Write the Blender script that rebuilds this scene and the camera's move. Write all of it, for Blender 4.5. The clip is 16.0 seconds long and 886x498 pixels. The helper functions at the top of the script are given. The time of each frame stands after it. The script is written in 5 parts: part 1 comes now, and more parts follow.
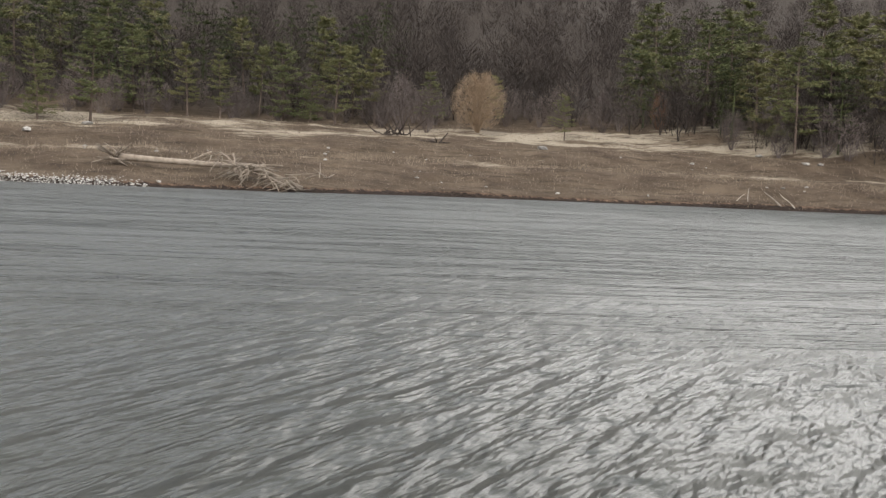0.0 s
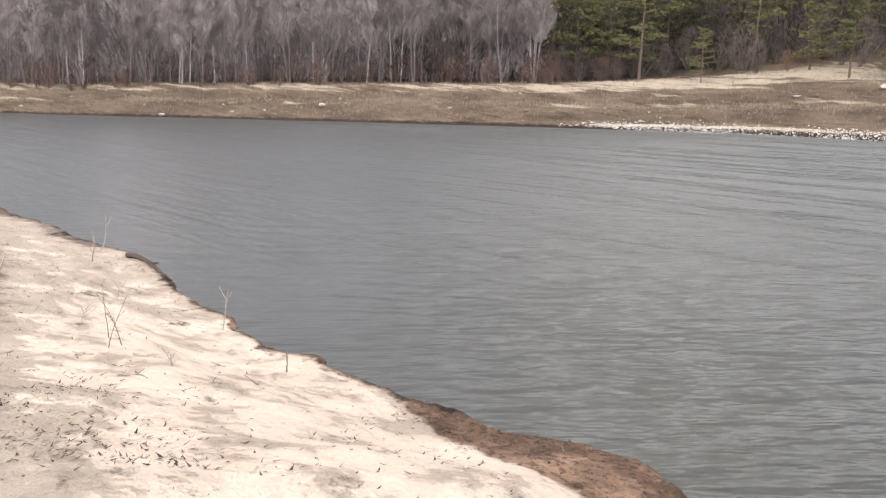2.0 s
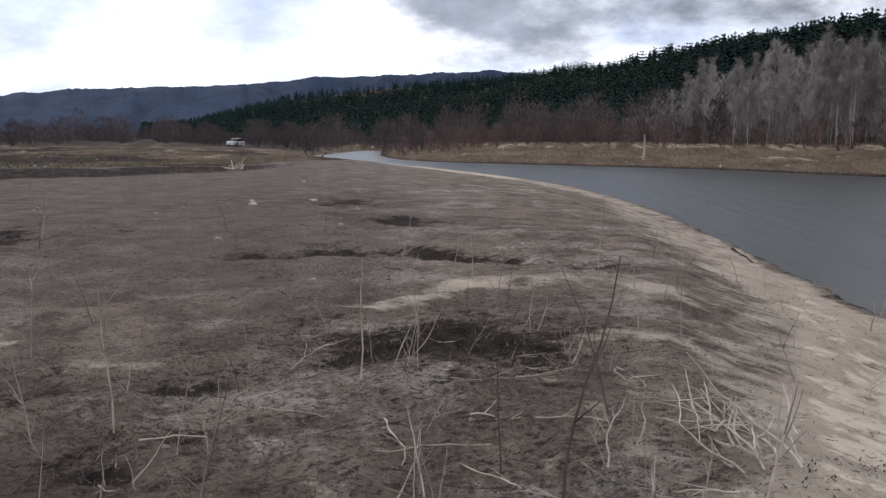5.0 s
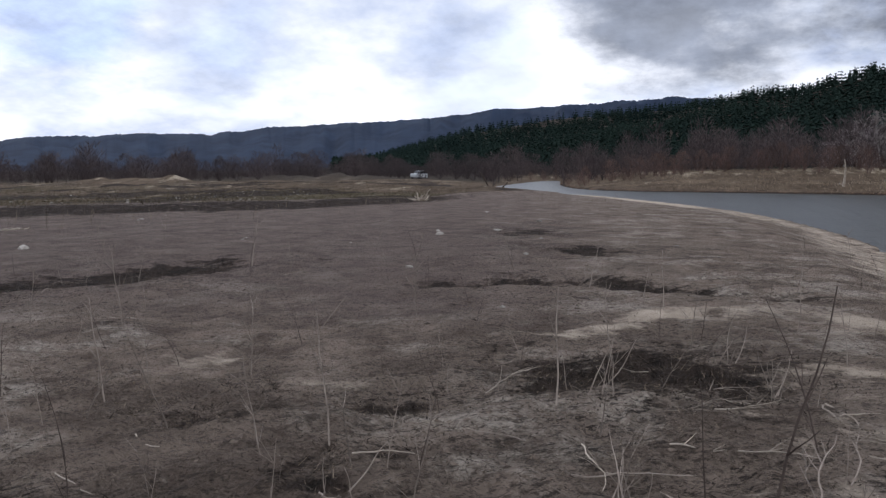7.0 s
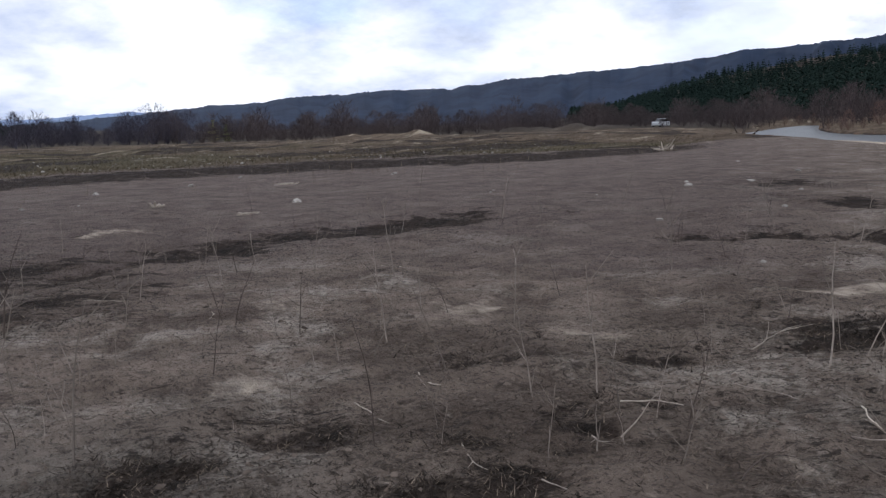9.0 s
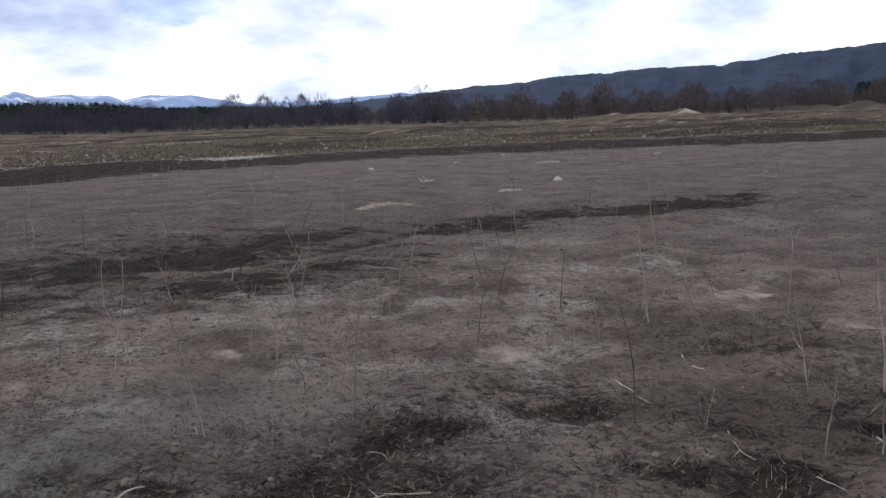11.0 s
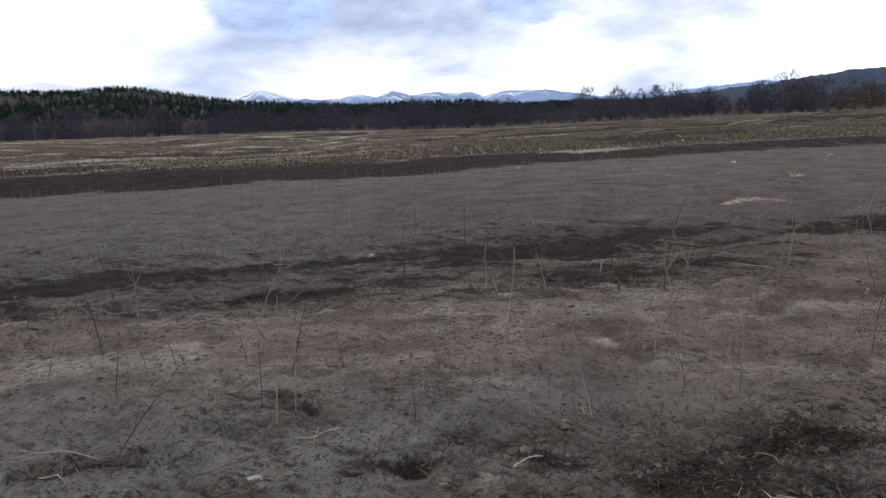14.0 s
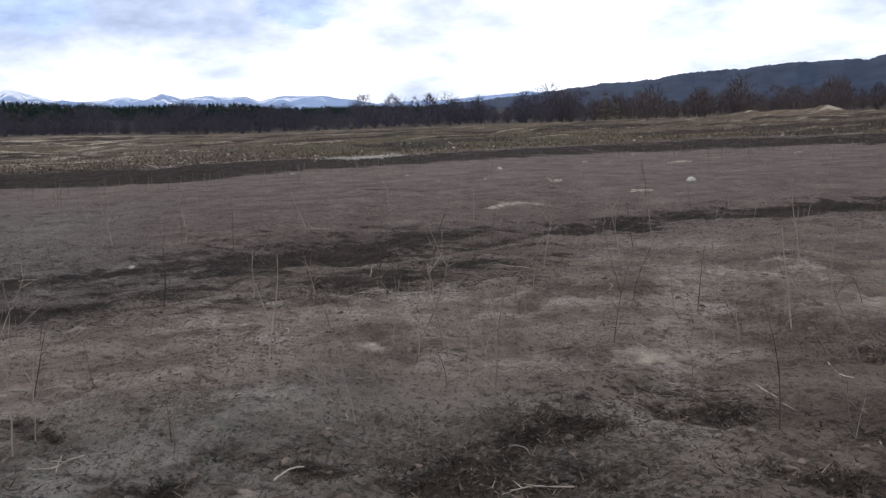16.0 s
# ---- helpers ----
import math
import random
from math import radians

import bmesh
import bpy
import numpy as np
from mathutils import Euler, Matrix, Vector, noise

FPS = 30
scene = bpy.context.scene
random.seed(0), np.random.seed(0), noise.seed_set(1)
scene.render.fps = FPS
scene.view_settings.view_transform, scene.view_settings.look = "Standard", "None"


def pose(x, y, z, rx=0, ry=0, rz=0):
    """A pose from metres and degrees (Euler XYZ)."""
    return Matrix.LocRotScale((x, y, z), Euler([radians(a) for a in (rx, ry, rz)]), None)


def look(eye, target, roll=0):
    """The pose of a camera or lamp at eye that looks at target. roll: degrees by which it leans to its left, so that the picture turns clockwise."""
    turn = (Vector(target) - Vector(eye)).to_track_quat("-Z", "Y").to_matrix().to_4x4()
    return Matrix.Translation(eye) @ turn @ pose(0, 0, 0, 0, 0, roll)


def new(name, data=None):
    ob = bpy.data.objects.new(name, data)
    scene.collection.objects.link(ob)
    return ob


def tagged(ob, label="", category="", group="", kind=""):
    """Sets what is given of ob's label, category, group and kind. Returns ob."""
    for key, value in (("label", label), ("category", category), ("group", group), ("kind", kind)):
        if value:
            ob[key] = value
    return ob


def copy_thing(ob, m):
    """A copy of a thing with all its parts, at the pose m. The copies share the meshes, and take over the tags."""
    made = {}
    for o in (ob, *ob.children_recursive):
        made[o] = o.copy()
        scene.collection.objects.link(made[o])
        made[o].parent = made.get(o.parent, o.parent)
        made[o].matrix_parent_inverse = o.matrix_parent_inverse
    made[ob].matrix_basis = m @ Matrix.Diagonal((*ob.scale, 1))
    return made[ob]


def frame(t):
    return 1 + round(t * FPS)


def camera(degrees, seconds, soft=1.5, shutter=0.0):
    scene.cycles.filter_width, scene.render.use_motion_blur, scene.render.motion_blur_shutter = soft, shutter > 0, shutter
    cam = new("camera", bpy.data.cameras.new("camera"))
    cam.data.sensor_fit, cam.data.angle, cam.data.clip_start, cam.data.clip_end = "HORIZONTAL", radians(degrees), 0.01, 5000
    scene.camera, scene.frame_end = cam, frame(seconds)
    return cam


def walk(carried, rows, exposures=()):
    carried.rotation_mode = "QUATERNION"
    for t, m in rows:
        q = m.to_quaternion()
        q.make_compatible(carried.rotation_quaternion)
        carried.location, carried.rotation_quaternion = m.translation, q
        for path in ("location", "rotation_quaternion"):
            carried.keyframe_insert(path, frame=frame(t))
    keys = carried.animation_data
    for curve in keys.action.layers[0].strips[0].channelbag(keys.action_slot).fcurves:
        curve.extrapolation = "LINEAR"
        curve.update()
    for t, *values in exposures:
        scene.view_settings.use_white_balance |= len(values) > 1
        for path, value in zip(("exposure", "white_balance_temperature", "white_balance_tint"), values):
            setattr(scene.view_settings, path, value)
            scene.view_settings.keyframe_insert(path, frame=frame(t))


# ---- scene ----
cam = camera(54.5, 16.0, soft=1.35)
walk(cam, [
    (0.0, pose(-0.263, 0.669, 2.397, 84.4, -2.65, 0.26)),
    (0.5, pose(-0.180, 0.552, 2.388, 82.26, -1.58, 18.52)),
    (1.0, pose(-0.155, 0.586, 2.376, 80.98, -0.34, 32.97)),
    (1.5, pose(-0.154, 0.457, 2.385, 80.21, -0.54, 42.68)),
    (2.0, pose(-0.235, 0.346, 2.341, 79.83, -1.26, 52.58)),
    (2.5, pose(-0.359, 0.273, 2.340, 79.63, -1.65, 62.88)),
    (3.0, pose(-0.428, 0.218, 2.357, 80.12, -1.52, 73.31)),
    (3.5, pose(-0.478, 0.217, 2.348, 81.21, -0.55, 82.68)),
    (4.0, pose(-0.479, 0.156, 2.369, 81.59, -0.26, 90.16)),
    (4.5, pose(-0.461, 0.042, 2.382, 82.09, -0.64, 95.76)),
    (7.0, pose(-0.260, -0.100, 2.385, 84.72, 0.09, 111.71)),
    (7.5, pose(-0.204, -0.123, 2.395, 84.24, 0.37, 115.64)),
    (8.0, pose(-0.113, -0.136, 2.413, 83.34, 0.82, 119.48)),
    (8.5, pose(-0.036, -0.158, 2.433, 82.43, 1.32, 123.33)),
    (11.0, pose(0.070, -0.188, 2.407, 80.93, 2.01, 144.37)),
    (11.5, pose(0.157, -0.202, 2.420, 81.2, 1.88, 148.84)),
    (12.0, pose(0.221, -0.220, 2.411, 81.55, 2.16, 153.32)),
    (12.5, pose(0.251, -0.190, 2.423, 81.67, 2.58, 158.01)),
    (13.0, pose(0.305, -0.146, 2.444, 81.65, 2.78, 162.48)),
    (13.5, pose(0.334, -0.146, 2.446, 81.59, 3.05, 165.66)),
    (14.0, pose(0.346, -0.134, 2.446, 81.45, 3.16, 167.23)),
    (14.5, pose(0.345, -0.143, 2.439, 81.27, 3.17, 166.98)),
    (15.0, pose(0.329, -0.152, 2.433, 81.1, 2.94, 164.88)),
    (15.5, pose(0.291, -0.150, 2.424, 80.98, 2.73, 160.11)),
    (16.0, pose(0.230, -0.128, 2.437, 81.16, 2.38, 152.62)),
], exposures=[(0.0, 0.75, 6600, 11), (0.5, 1.75, 6800, 13), (1.0, 1.75, 6900, 13), (1.5, 1.58, 6700, 16), (2.2, 1.24, 6600, 16), (2.8, 0.8, 6400, 13), (3.4, 0.2, 6350, 13), (4.5, 0.08, 6150, 13), (7.0, -0.2, 6000, 13), (8.0, -0.24, 5950, 13),
               (11.0, -0.03, 5950, 13), (12.6, -0.08, 5950, 13), (13.6, -0.16, 6000, 13), (14.4, -0.07, 6000, 13), (15.2, 0.0, 6050, 13), (16.0, 0.0, 6050, 13)])

# ---------------------------------------------------------------- light
world = bpy.data.worlds.new("overcast_sky")
scene.world = world
world.use_nodes = True
SUN_EL, SUN_YAW = 48.0, 150.0
SKY_GAIN = 1.0


def sky_nodes():
    nt = world.node_tree
    nt.nodes.clear()
    add, link = nt.nodes.new, nt.links.new
    out, bg = add("ShaderNodeOutputWorld"), add("ShaderNodeBackground")
    sky = add("ShaderNodeTexSky")
    sky.sky_type, sky.sun_disc = "NISHITA", False
    sky.sun_elevation, sky.sun_rotation = radians(SUN_EL), radians(-SUN_YAW)
    tc, sep = add("ShaderNodeTexCoord"), add("ShaderNodeSeparateXYZ")
    link(tc.outputs["Generated"], sep.inputs[0])

    def m(op, a, b, c=None):
        n = add("ShaderNodeMath")
        n.operation = op
        for i, v in enumerate((a, b, c)):
            if v is None:
                continue
            if isinstance(v, (int, float)):
                n.inputs[i].default_value = v
            else:
                link(v, n.inputs[i])
        return n.outputs[0]

    # cloud sheet: directions projected on a flat layer overhead
    den = m("ADD", m("MAXIMUM", sep.outputs[2], 0.0), 0.34)
    comb = add("ShaderNodeCombineXYZ")
    link(m("DIVIDE", sep.outputs[0], den), comb.inputs[0])
    link(m("DIVIDE", sep.outputs[1], den), comb.inputs[1])

    def noise_tex(scale, detail, rough, shift):
        mp, n = add("ShaderNodeMapping"), add("ShaderNodeTexNoise")
        mp.inputs["Location"].default_value = shift
        link(comb.outputs[0], mp.inputs[0])
        link(mp.outputs[0], n.inputs["Vector"])
        n.inputs["Scale"].default_value, n.inputs["Detail"].default_value, n.inputs["Roughness"].default_value = scale, detail, rough
        return n.outputs["Fac"]

    def ramp(fac, stops):
        r = add("ShaderNodeValToRGB")
        link(fac, r.inputs[0])
        while len(r.color_ramp.elements) < len(stops):
            r.color_ramp.elements.new(0.5)
        for e, (p, c) in zip(r.color_ramp.elements, stops):
            e.position, e.color = p, (*c, 1)
        return r.outputs[0]

    # bright cloud to grey-blue cloud bellies
    cloud = ramp(noise_tex(1.5, 7.0, 0.58, (3.1, 0.4, 0)), [(0.285, (4.0, 4.6, 6.2)), (0.385, (6.6, 7.4, 9.2)), (0.46, (9.2, 9.7, 10.6)), (0.555, (13.0, 13.1, 13.3))])
    gaps = ramp(noise_tex(2.2, 6.0, 0.6, (8.0, 2.0, 0)), [(0.60, (0, 0, 0)), (0.75, (0.45, 0.45, 0.45))])
    mix = add("ShaderNodeMix")
    mix.data_type = "RGBA"
    link(gaps, mix.inputs[0])
    link(cloud, mix.inputs[6])
    link(sky.outputs[0], mix.inputs[7])

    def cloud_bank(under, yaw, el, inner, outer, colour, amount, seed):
        """A patch of cloud in the given colour round a bearing and height, with a torn edge."""
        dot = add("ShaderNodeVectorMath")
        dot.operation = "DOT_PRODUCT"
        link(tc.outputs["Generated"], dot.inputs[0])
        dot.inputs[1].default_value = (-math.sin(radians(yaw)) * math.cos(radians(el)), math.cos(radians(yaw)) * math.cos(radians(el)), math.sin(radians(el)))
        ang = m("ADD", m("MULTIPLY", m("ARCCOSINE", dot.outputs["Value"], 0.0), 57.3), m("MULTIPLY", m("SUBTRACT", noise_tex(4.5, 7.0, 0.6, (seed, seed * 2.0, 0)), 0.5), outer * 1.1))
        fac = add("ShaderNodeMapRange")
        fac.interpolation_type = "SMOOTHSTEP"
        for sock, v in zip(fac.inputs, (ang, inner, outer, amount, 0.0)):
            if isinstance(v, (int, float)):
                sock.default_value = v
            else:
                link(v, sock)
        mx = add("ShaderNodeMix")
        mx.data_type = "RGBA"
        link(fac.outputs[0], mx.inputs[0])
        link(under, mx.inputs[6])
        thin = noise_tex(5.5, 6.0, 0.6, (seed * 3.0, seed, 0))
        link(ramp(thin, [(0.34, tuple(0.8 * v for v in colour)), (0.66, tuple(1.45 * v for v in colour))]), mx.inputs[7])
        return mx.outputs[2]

    top = cloud_bank(mix.outputs[2], 76, 41, 21, 43, (1.7, 1.85, 2.15), 0.95, 1.0)
    top = cloud_bank(top, 97, 13.8, 5.5, 10, (2.8, 3.1, 3.7), 0.88, 2.0)
    top = cloud_bank(top, 110, 6.6, 2.5, 6, (6.6, 7.5, 9.4), 0.5, 7.0)
    top = cloud_bank(top, 126, 9.5, 2.5, 7, (6.2, 7.2, 9.4), 0.6, 8.0)
    top = cloud_bank(top, 178.0, 9.6, 3.3, 4.9, (5.0, 6.3, 8.8), 0.9, 3.0)
    top = cloud_bank(top, 162.0, 10.2, 3.3, 4.7, (5.0, 6.3, 8.8), 0.9, 4.0)
    top = cloud_bank(top, 136, 10.5, 3.0, 6.5, (6.0, 7.4, 10.5), 0.8, 6.0)
    # unseen bright glow, added to brighten the water on the right
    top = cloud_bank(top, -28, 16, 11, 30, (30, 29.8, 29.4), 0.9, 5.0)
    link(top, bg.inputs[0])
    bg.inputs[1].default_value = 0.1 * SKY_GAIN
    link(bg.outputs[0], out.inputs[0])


sky_nodes()
sun = new("sun", bpy.data.lights.new("sun", "SUN"))
sun.data.energy, sun.data.angle, sun.data.color = 0.9, radians(14), (1.0, 0.96, 0.9)
sun_way = Vector((-math.sin(radians(SUN_YAW)) * math.cos(radians(SUN_EL)), math.cos(radians(SUN_YAW)) * math.cos(radians(SUN_EL)), math.sin(radians(SUN_EL))))
sun.matrix_world = look(sun_way * 60, (0, 0, 0))


# ---------------------------------------------------------------- materials
class Nodes:
    """A node material under construction."""

    def __init__(self, name, rough=0.9, spec=0.2):
        self.mat = bpy.data.materials.new(name)
        self.mat.use_nodes = True
        self.nt = self.mat.node_tree
        self.b = self.nt.nodes["Principled BSDF"]
        self.b.inputs["Roughness"].default_value = rough
        self.b.inputs["Specular IOR Level"].default_value = spec
        self.pos = self.nt.nodes.new("ShaderNodeNewGeometry").outputs["Position"]

    def put(self, v, socket):
        if isinstance(v, (int, float)):
            socket.default_value = v
        elif isinstance(v, tuple):
            socket.default_value = (*v, 1) if len(socket.default_value) == 4 and len(v) == 3 else v
        else:
            self.nt.links.new(v, socket)

    def noise(self, scale, detail=4.0, rough=0.55, stretch=None, spin=0.0, at=None):
        n = self.nt.nodes.new("ShaderNodeTexNoise")
        vec = at or self.pos
        if stretch or spin:
            mp = self.nt.nodes.new("ShaderNodeMapping")
            mp.vector_type = "TEXTURE"
            mp.inputs["Scale"].default_value = stretch or (1, 1, 1)
            mp.inputs["Rotation"].default_value = (0, 0, radians(spin))
            self.put(vec, mp.inputs[0])
            vec = mp.outputs[0]
        self.put(vec, n.inputs["Vector"])
        n.inputs["Scale"].default_value, n.inputs["Detail"].default_value, n.inputs["Roughness"].default_value = scale, detail, rough
        return n.outputs["Fac"]

    def math(self, op, a, b=0.0, c=0.0):
        n = self.nt.nodes.new("ShaderNodeMath")
        n.operation = op
        for s, v in zip(n.inputs, (a, b, c)):
            self.put(v, s)
        return n.outputs[0]

    def span(self, v, lo, hi, a=0.0, b=1.0):
        n = self.nt.nodes.new("ShaderNodeMapRange")
        for s, x in zip(n.inputs, (v, lo, hi, a, b)):
            self.put(x, s)
        return n.outputs[0]

    def mix(self, f, a, b, blend="MIX"):
        n = self.nt.nodes.new("ShaderNodeMix")
        n.data_type, n.blend_type = "RGBA", blend
        self.put(f, n.inputs[0])
        self.put(a, n.inputs[6])
        self.put(b, n.inputs[7])
        return n.outputs[2]

    def attr(self, name):
        n = self.nt.nodes.new("ShaderNodeAttribute")
        n.attribute_name = name
        return n.outputs["Fac"]

    def chance(self, island=False):
        if island:
            return self.nt.nodes["Geometry"].outputs["Random Per Island"]
        return self.nt.nodes.new("ShaderNodeObjectInfo").outputs["Random"]

    def bump(self, h, strength, dist):
        n = self.nt.nodes.new("ShaderNodeBump")
        n.inputs["Strength"].default_value, n.inputs["Distance"].default_value = strength, dist
        self.put(h, n.inputs["Height"])
        if self.b.inputs["Normal"].links:
            self.nt.links.new(self.b.inputs["Normal"].links[0].from_socket, n.inputs["Normal"])
        self.put(n.outputs[0], self.b.inputs["Normal"])

    def done(self, colour, rough=None):
        self.put(colour, self.b.inputs["Base Color"])
        if rough is not None:
            self.put(rough, self.b.inputs["Roughness"])
        return self.mat


def plain(name, a, b, scale=3.0, rough=0.9, island=False, spread=0.35, spec=0.15, bump=0.0, local=False):
    """Two-tone grainy material with a chance tint for each object or island."""
    n = Nodes(name, rough, spec)
    at = n.nt.nodes.new("ShaderNodeTexCoord").outputs["Object"] if local else None
    c = n.mix(n.span(n.noise(scale, 5.0, 0.6, at=at), 0.3, 0.7), a, b)
    k = n.span(n.chance(island), 0.0, 1.0, 1.0 - spread, 1.0 + spread)
    g = n.nt.nodes.new("ShaderNodeCombineColor")
    for s in g.inputs:
        n.put(k, s)
    c = n.mix(1.0, c, g.outputs[0], "MULTIPLY")
    if bump:
        n.bump(n.noise(scale * 6, 4.0, at=at), bump, 0.02)
    return n.done(c)


def ground_material():
    n = Nodes("shore_ground", 0.95, 0.1)
    big, mid = n.noise(0.35, 5, 0.6), n.noise(2.2, 6, 0.65)
    fine, grit = n.noise(11.0, 6, 0.7), n.noise(55.0, 4, 0.7)
    # dry silty soil: brown silt, pale crust, damp flats, grey-green film, rotting litter, painted crevice shade
    soil = n.mix(n.span(n.noise(1.5, 8, 0.68), 0.39, 0.61), (0.126, 0.096, 0.076), (0.296, 0.234, 0.188))
    soil = n.mix(n.span(big, 0.48, 0.62, 0, 0.4), soil, (0.300, 0.246, 0.200))
    crust = n.span(n.noise(0.85, 9, 0.7), 0.51, 0.62)
    soil = n.mix(n.math("MULTIPLY", crust, n.span(fine, 0.40, 0.55, 0.25, 0.85)), soil, (0.47, 0.41, 0.345))
    flat = n.mix(n.span(n.noise(1.3, 8, 0.66), 0.36, 0.64), (0.112, 0.085, 0.073), (0.215, 0.167, 0.148))
    soil = n.mix(n.math("MULTIPLY", n.attr("damp"), 0.8), soil, flat)
    soil = n.mix(n.math("MULTIPLY", n.attr("moss"), 0.75), soil, n.mix(n.span(mid, 0.35, 0.65), (0.118, 0.111, 0.094), (0.290, 0.270, 0.236)))
    litter = n.math("MULTIPLY", n.attr("litter"), n.span(n.noise(3.0, 9, 0.76), 0.44, 0.56))
    soil = n.mix(n.math("MULTIPLY", litter, 0.85), soil, (0.052, 0.039, 0.030))
    patch = n.span(n.noise(0.75, 6, 0.65), 0.42, 0.58, 0.15, 0.55)
    # dark flecks put the shade in crevices between clods into the colour
    crevice_shade = n.math("MULTIPLY", n.math("MINIMUM", n.math("ADD", patch, n.math("MULTIPLY", n.attr("litter"), 0.6)), 1.0), n.span(n.noise(13.0, 8, 0.78, (1.8, 1, 1), 130), 0.53, 0.575, 0, 0.95))
    soil = n.mix(crevice_shade, soil, (0.016, 0.012, 0.010))
    soil = n.mix(n.span(n.noise(34.0, 5, 0.7, (1.7, 1, 1), 70), 0.55, 0.61, 0, 0.6), soil, (0.022, 0.017, 0.014))
    soil = n.mix(n.span(grit, 0.62, 0.70, 0, 0.5), soil, (0.30, 0.27, 0.235))
    # pale fine sand
    sand = n.mix(n.span(mid, 0.3, 0.7), (0.395, 0.322, 0.250), (0.535, 0.450, 0.360))
    sand = n.mix(n.span(n.noise(0.9, 6, 0.7), 0.52, 0.70, 0, 0.25), sand, (0.37, 0.31, 0.25))
    sand = n.mix(n.span(n.noise(6.0, 6, 0.7, (2.5, 1, 1), 60), 0.60, 0.68, 0, 0.25), sand, (0.22, 0.17, 0.13))
    edge = n.math("ADD", n.attr("sand"), n.math("MULTIPLY", n.math("SUBTRACT", mid, 0.5), 1.2))
    edge = n.math("ADD", edge, n.math("MULTIPLY", n.math("SUBTRACT", n.noise(7.0, 7, 0.75, (2.2, 1, 1), 75), 0.5), 0.9))
    c = n.mix(n.span(edge, 0.34, 0.62), soil, sand)
    # wet clay at the water
    mud = n.mix(n.span(mid, 0.38, 0.62), (0.098, 0.062, 0.042), (0.255, 0.165, 0.110))
    mud = n.mix(n.span(n.noise(16.0, 6, 0.7), 0.52, 0.6, 0, 0.75), mud, (0.045, 0.033, 0.022))
    e2 = n.math("ADD", n.attr("mud"), n.math("MULTIPLY", n.math("SUBTRACT", n.noise(4.0, 7, 0.7), 0.5), 1.6))
    c = n.mix(n.span(e2, 0.35, 0.65), c, mud)
    # withered grass, straw to olive
    straw = n.mix(n.span(n.noise(0.25, 6, 0.65), 0.35, 0.65), (0.082, 0.059, 0.041), (0.172, 0.128, 0.088))
    straw = n.mix(n.span(n.noise(1.4, 6, 0.7, (6, 1, 1), 10), 0.5, 0.66, 0, 0.8), straw, (0.045, 0.033, 0.022))
    straw = n.mix(n.attr("green"), straw, (0.075, 0.068, 0.032))
    e3 = n.math("ADD", n.attr("straw"), n.math("MULTIPLY", n.math("SUBTRACT", mid, 0.5), 0.9))
    c = n.mix(n.span(e3, 0.4, 0.6), c, straw)
    # bleached grass and sand strips
    e4 = n.math("ADD", n.attr("pale"), n.math("MULTIPLY", n.math("SUBTRACT", n.noise(0.45, 7, 0.7, (4, 1, 1), 8), 0.5), 2.4))
    c = n.mix(n.span(e4, 0.5, 0.75), c, n.mix(n.span(fine, 0.3, 0.7), (0.31, 0.255, 0.185), (0.48, 0.41, 0.31)))
    # dark cover: rotting sedge in the hollows, a dark line along the water
    e5 = n.math("ADD", n.math("ADD", n.attr("dark"), n.math("MULTIPLY", n.math("SUBTRACT", n.noise(9.0, 6, 0.75, (2.0, 1, 1), 25), 0.5), 1.2)), n.math("MULTIPLY", n.math("SUBTRACT", n.noise(2.6, 8, 0.74, (2.0, 1, 1), 130), 0.5), 3.2))
    c = n.mix(n.span(e5, 0.28, 0.68, 0, 0.96), c, n.mix(n.span(n.noise(5.0, 7, 0.75, (2, 1, 1), 15), 0.4, 0.62), (0.013, 0.010, 0.008), (0.058, 0.042, 0.033)))
    # leaf-strewn wood floor
    c = n.mix(n.attr("wood"), c, n.mix(n.span(mid, 0.3, 0.7), (0.036, 0.029, 0.023), (0.070, 0.056, 0.044)))
    n.bump(n.math("MULTIPLY", mid, n.span(n.attr("damp"), 0, 1, 1, 0.35)), 0.6, 0.28)
    rough = n.span(edge, 0.3, 0.9, 1.0, 0.25)
    n.bump(n.math("MULTIPLY", fine, rough), 1.0, 0.14)
    n.bump(n.math("MULTIPLY", grit, rough), 0.8, 0.022)
    return n.done(c)


def water_material():
    n = Nodes("lake_water", 0.05, 0.5)
    n.b.inputs["IOR"].default_value = 1.333
    wind = n.attr("wind")
    n.bump(n.math("MULTIPLY", n.math("SUBTRACT", n.noise(1.35, 3, 0.5, (1.7, 0.55, 1), 57), 0.5), wind), 1.0, 0.5)
    n.bump(n.math("MULTIPLY", n.math("SUBTRACT", n.noise(4.6, 4, 0.55, (1.6, 0.7, 1), 62), 0.5), n.math("ADD", wind, 0.1)), 0.6, 0.07)
    n.bump(n.math("MULTIPLY", n.math("SUBTRACT", n.noise(0.8, 5, 0.65, (3.0, 0.6, 1), 12), 0.5), n.attr("open")), 1.0, 1.8)
    n.bump(n.math("MULTIPLY", n.span(n.noise(0.55, 5, 0.62, (8.0, 0.75, 1), 6), 0.50, 0.60), n.attr("open")), 1.0, 0.9)
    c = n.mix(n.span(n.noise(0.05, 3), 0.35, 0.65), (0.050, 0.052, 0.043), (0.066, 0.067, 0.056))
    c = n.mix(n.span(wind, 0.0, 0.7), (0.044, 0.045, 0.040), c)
    # open far water: sky reflection painted in as a paler base colour
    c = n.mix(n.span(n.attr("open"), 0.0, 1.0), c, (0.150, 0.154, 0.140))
    return n.done(c, n.math("ADD", n.span(wind, 0, 1, 0.29, 0.33), n.math("MULTIPLY", n.attr("open"), 0.24)))


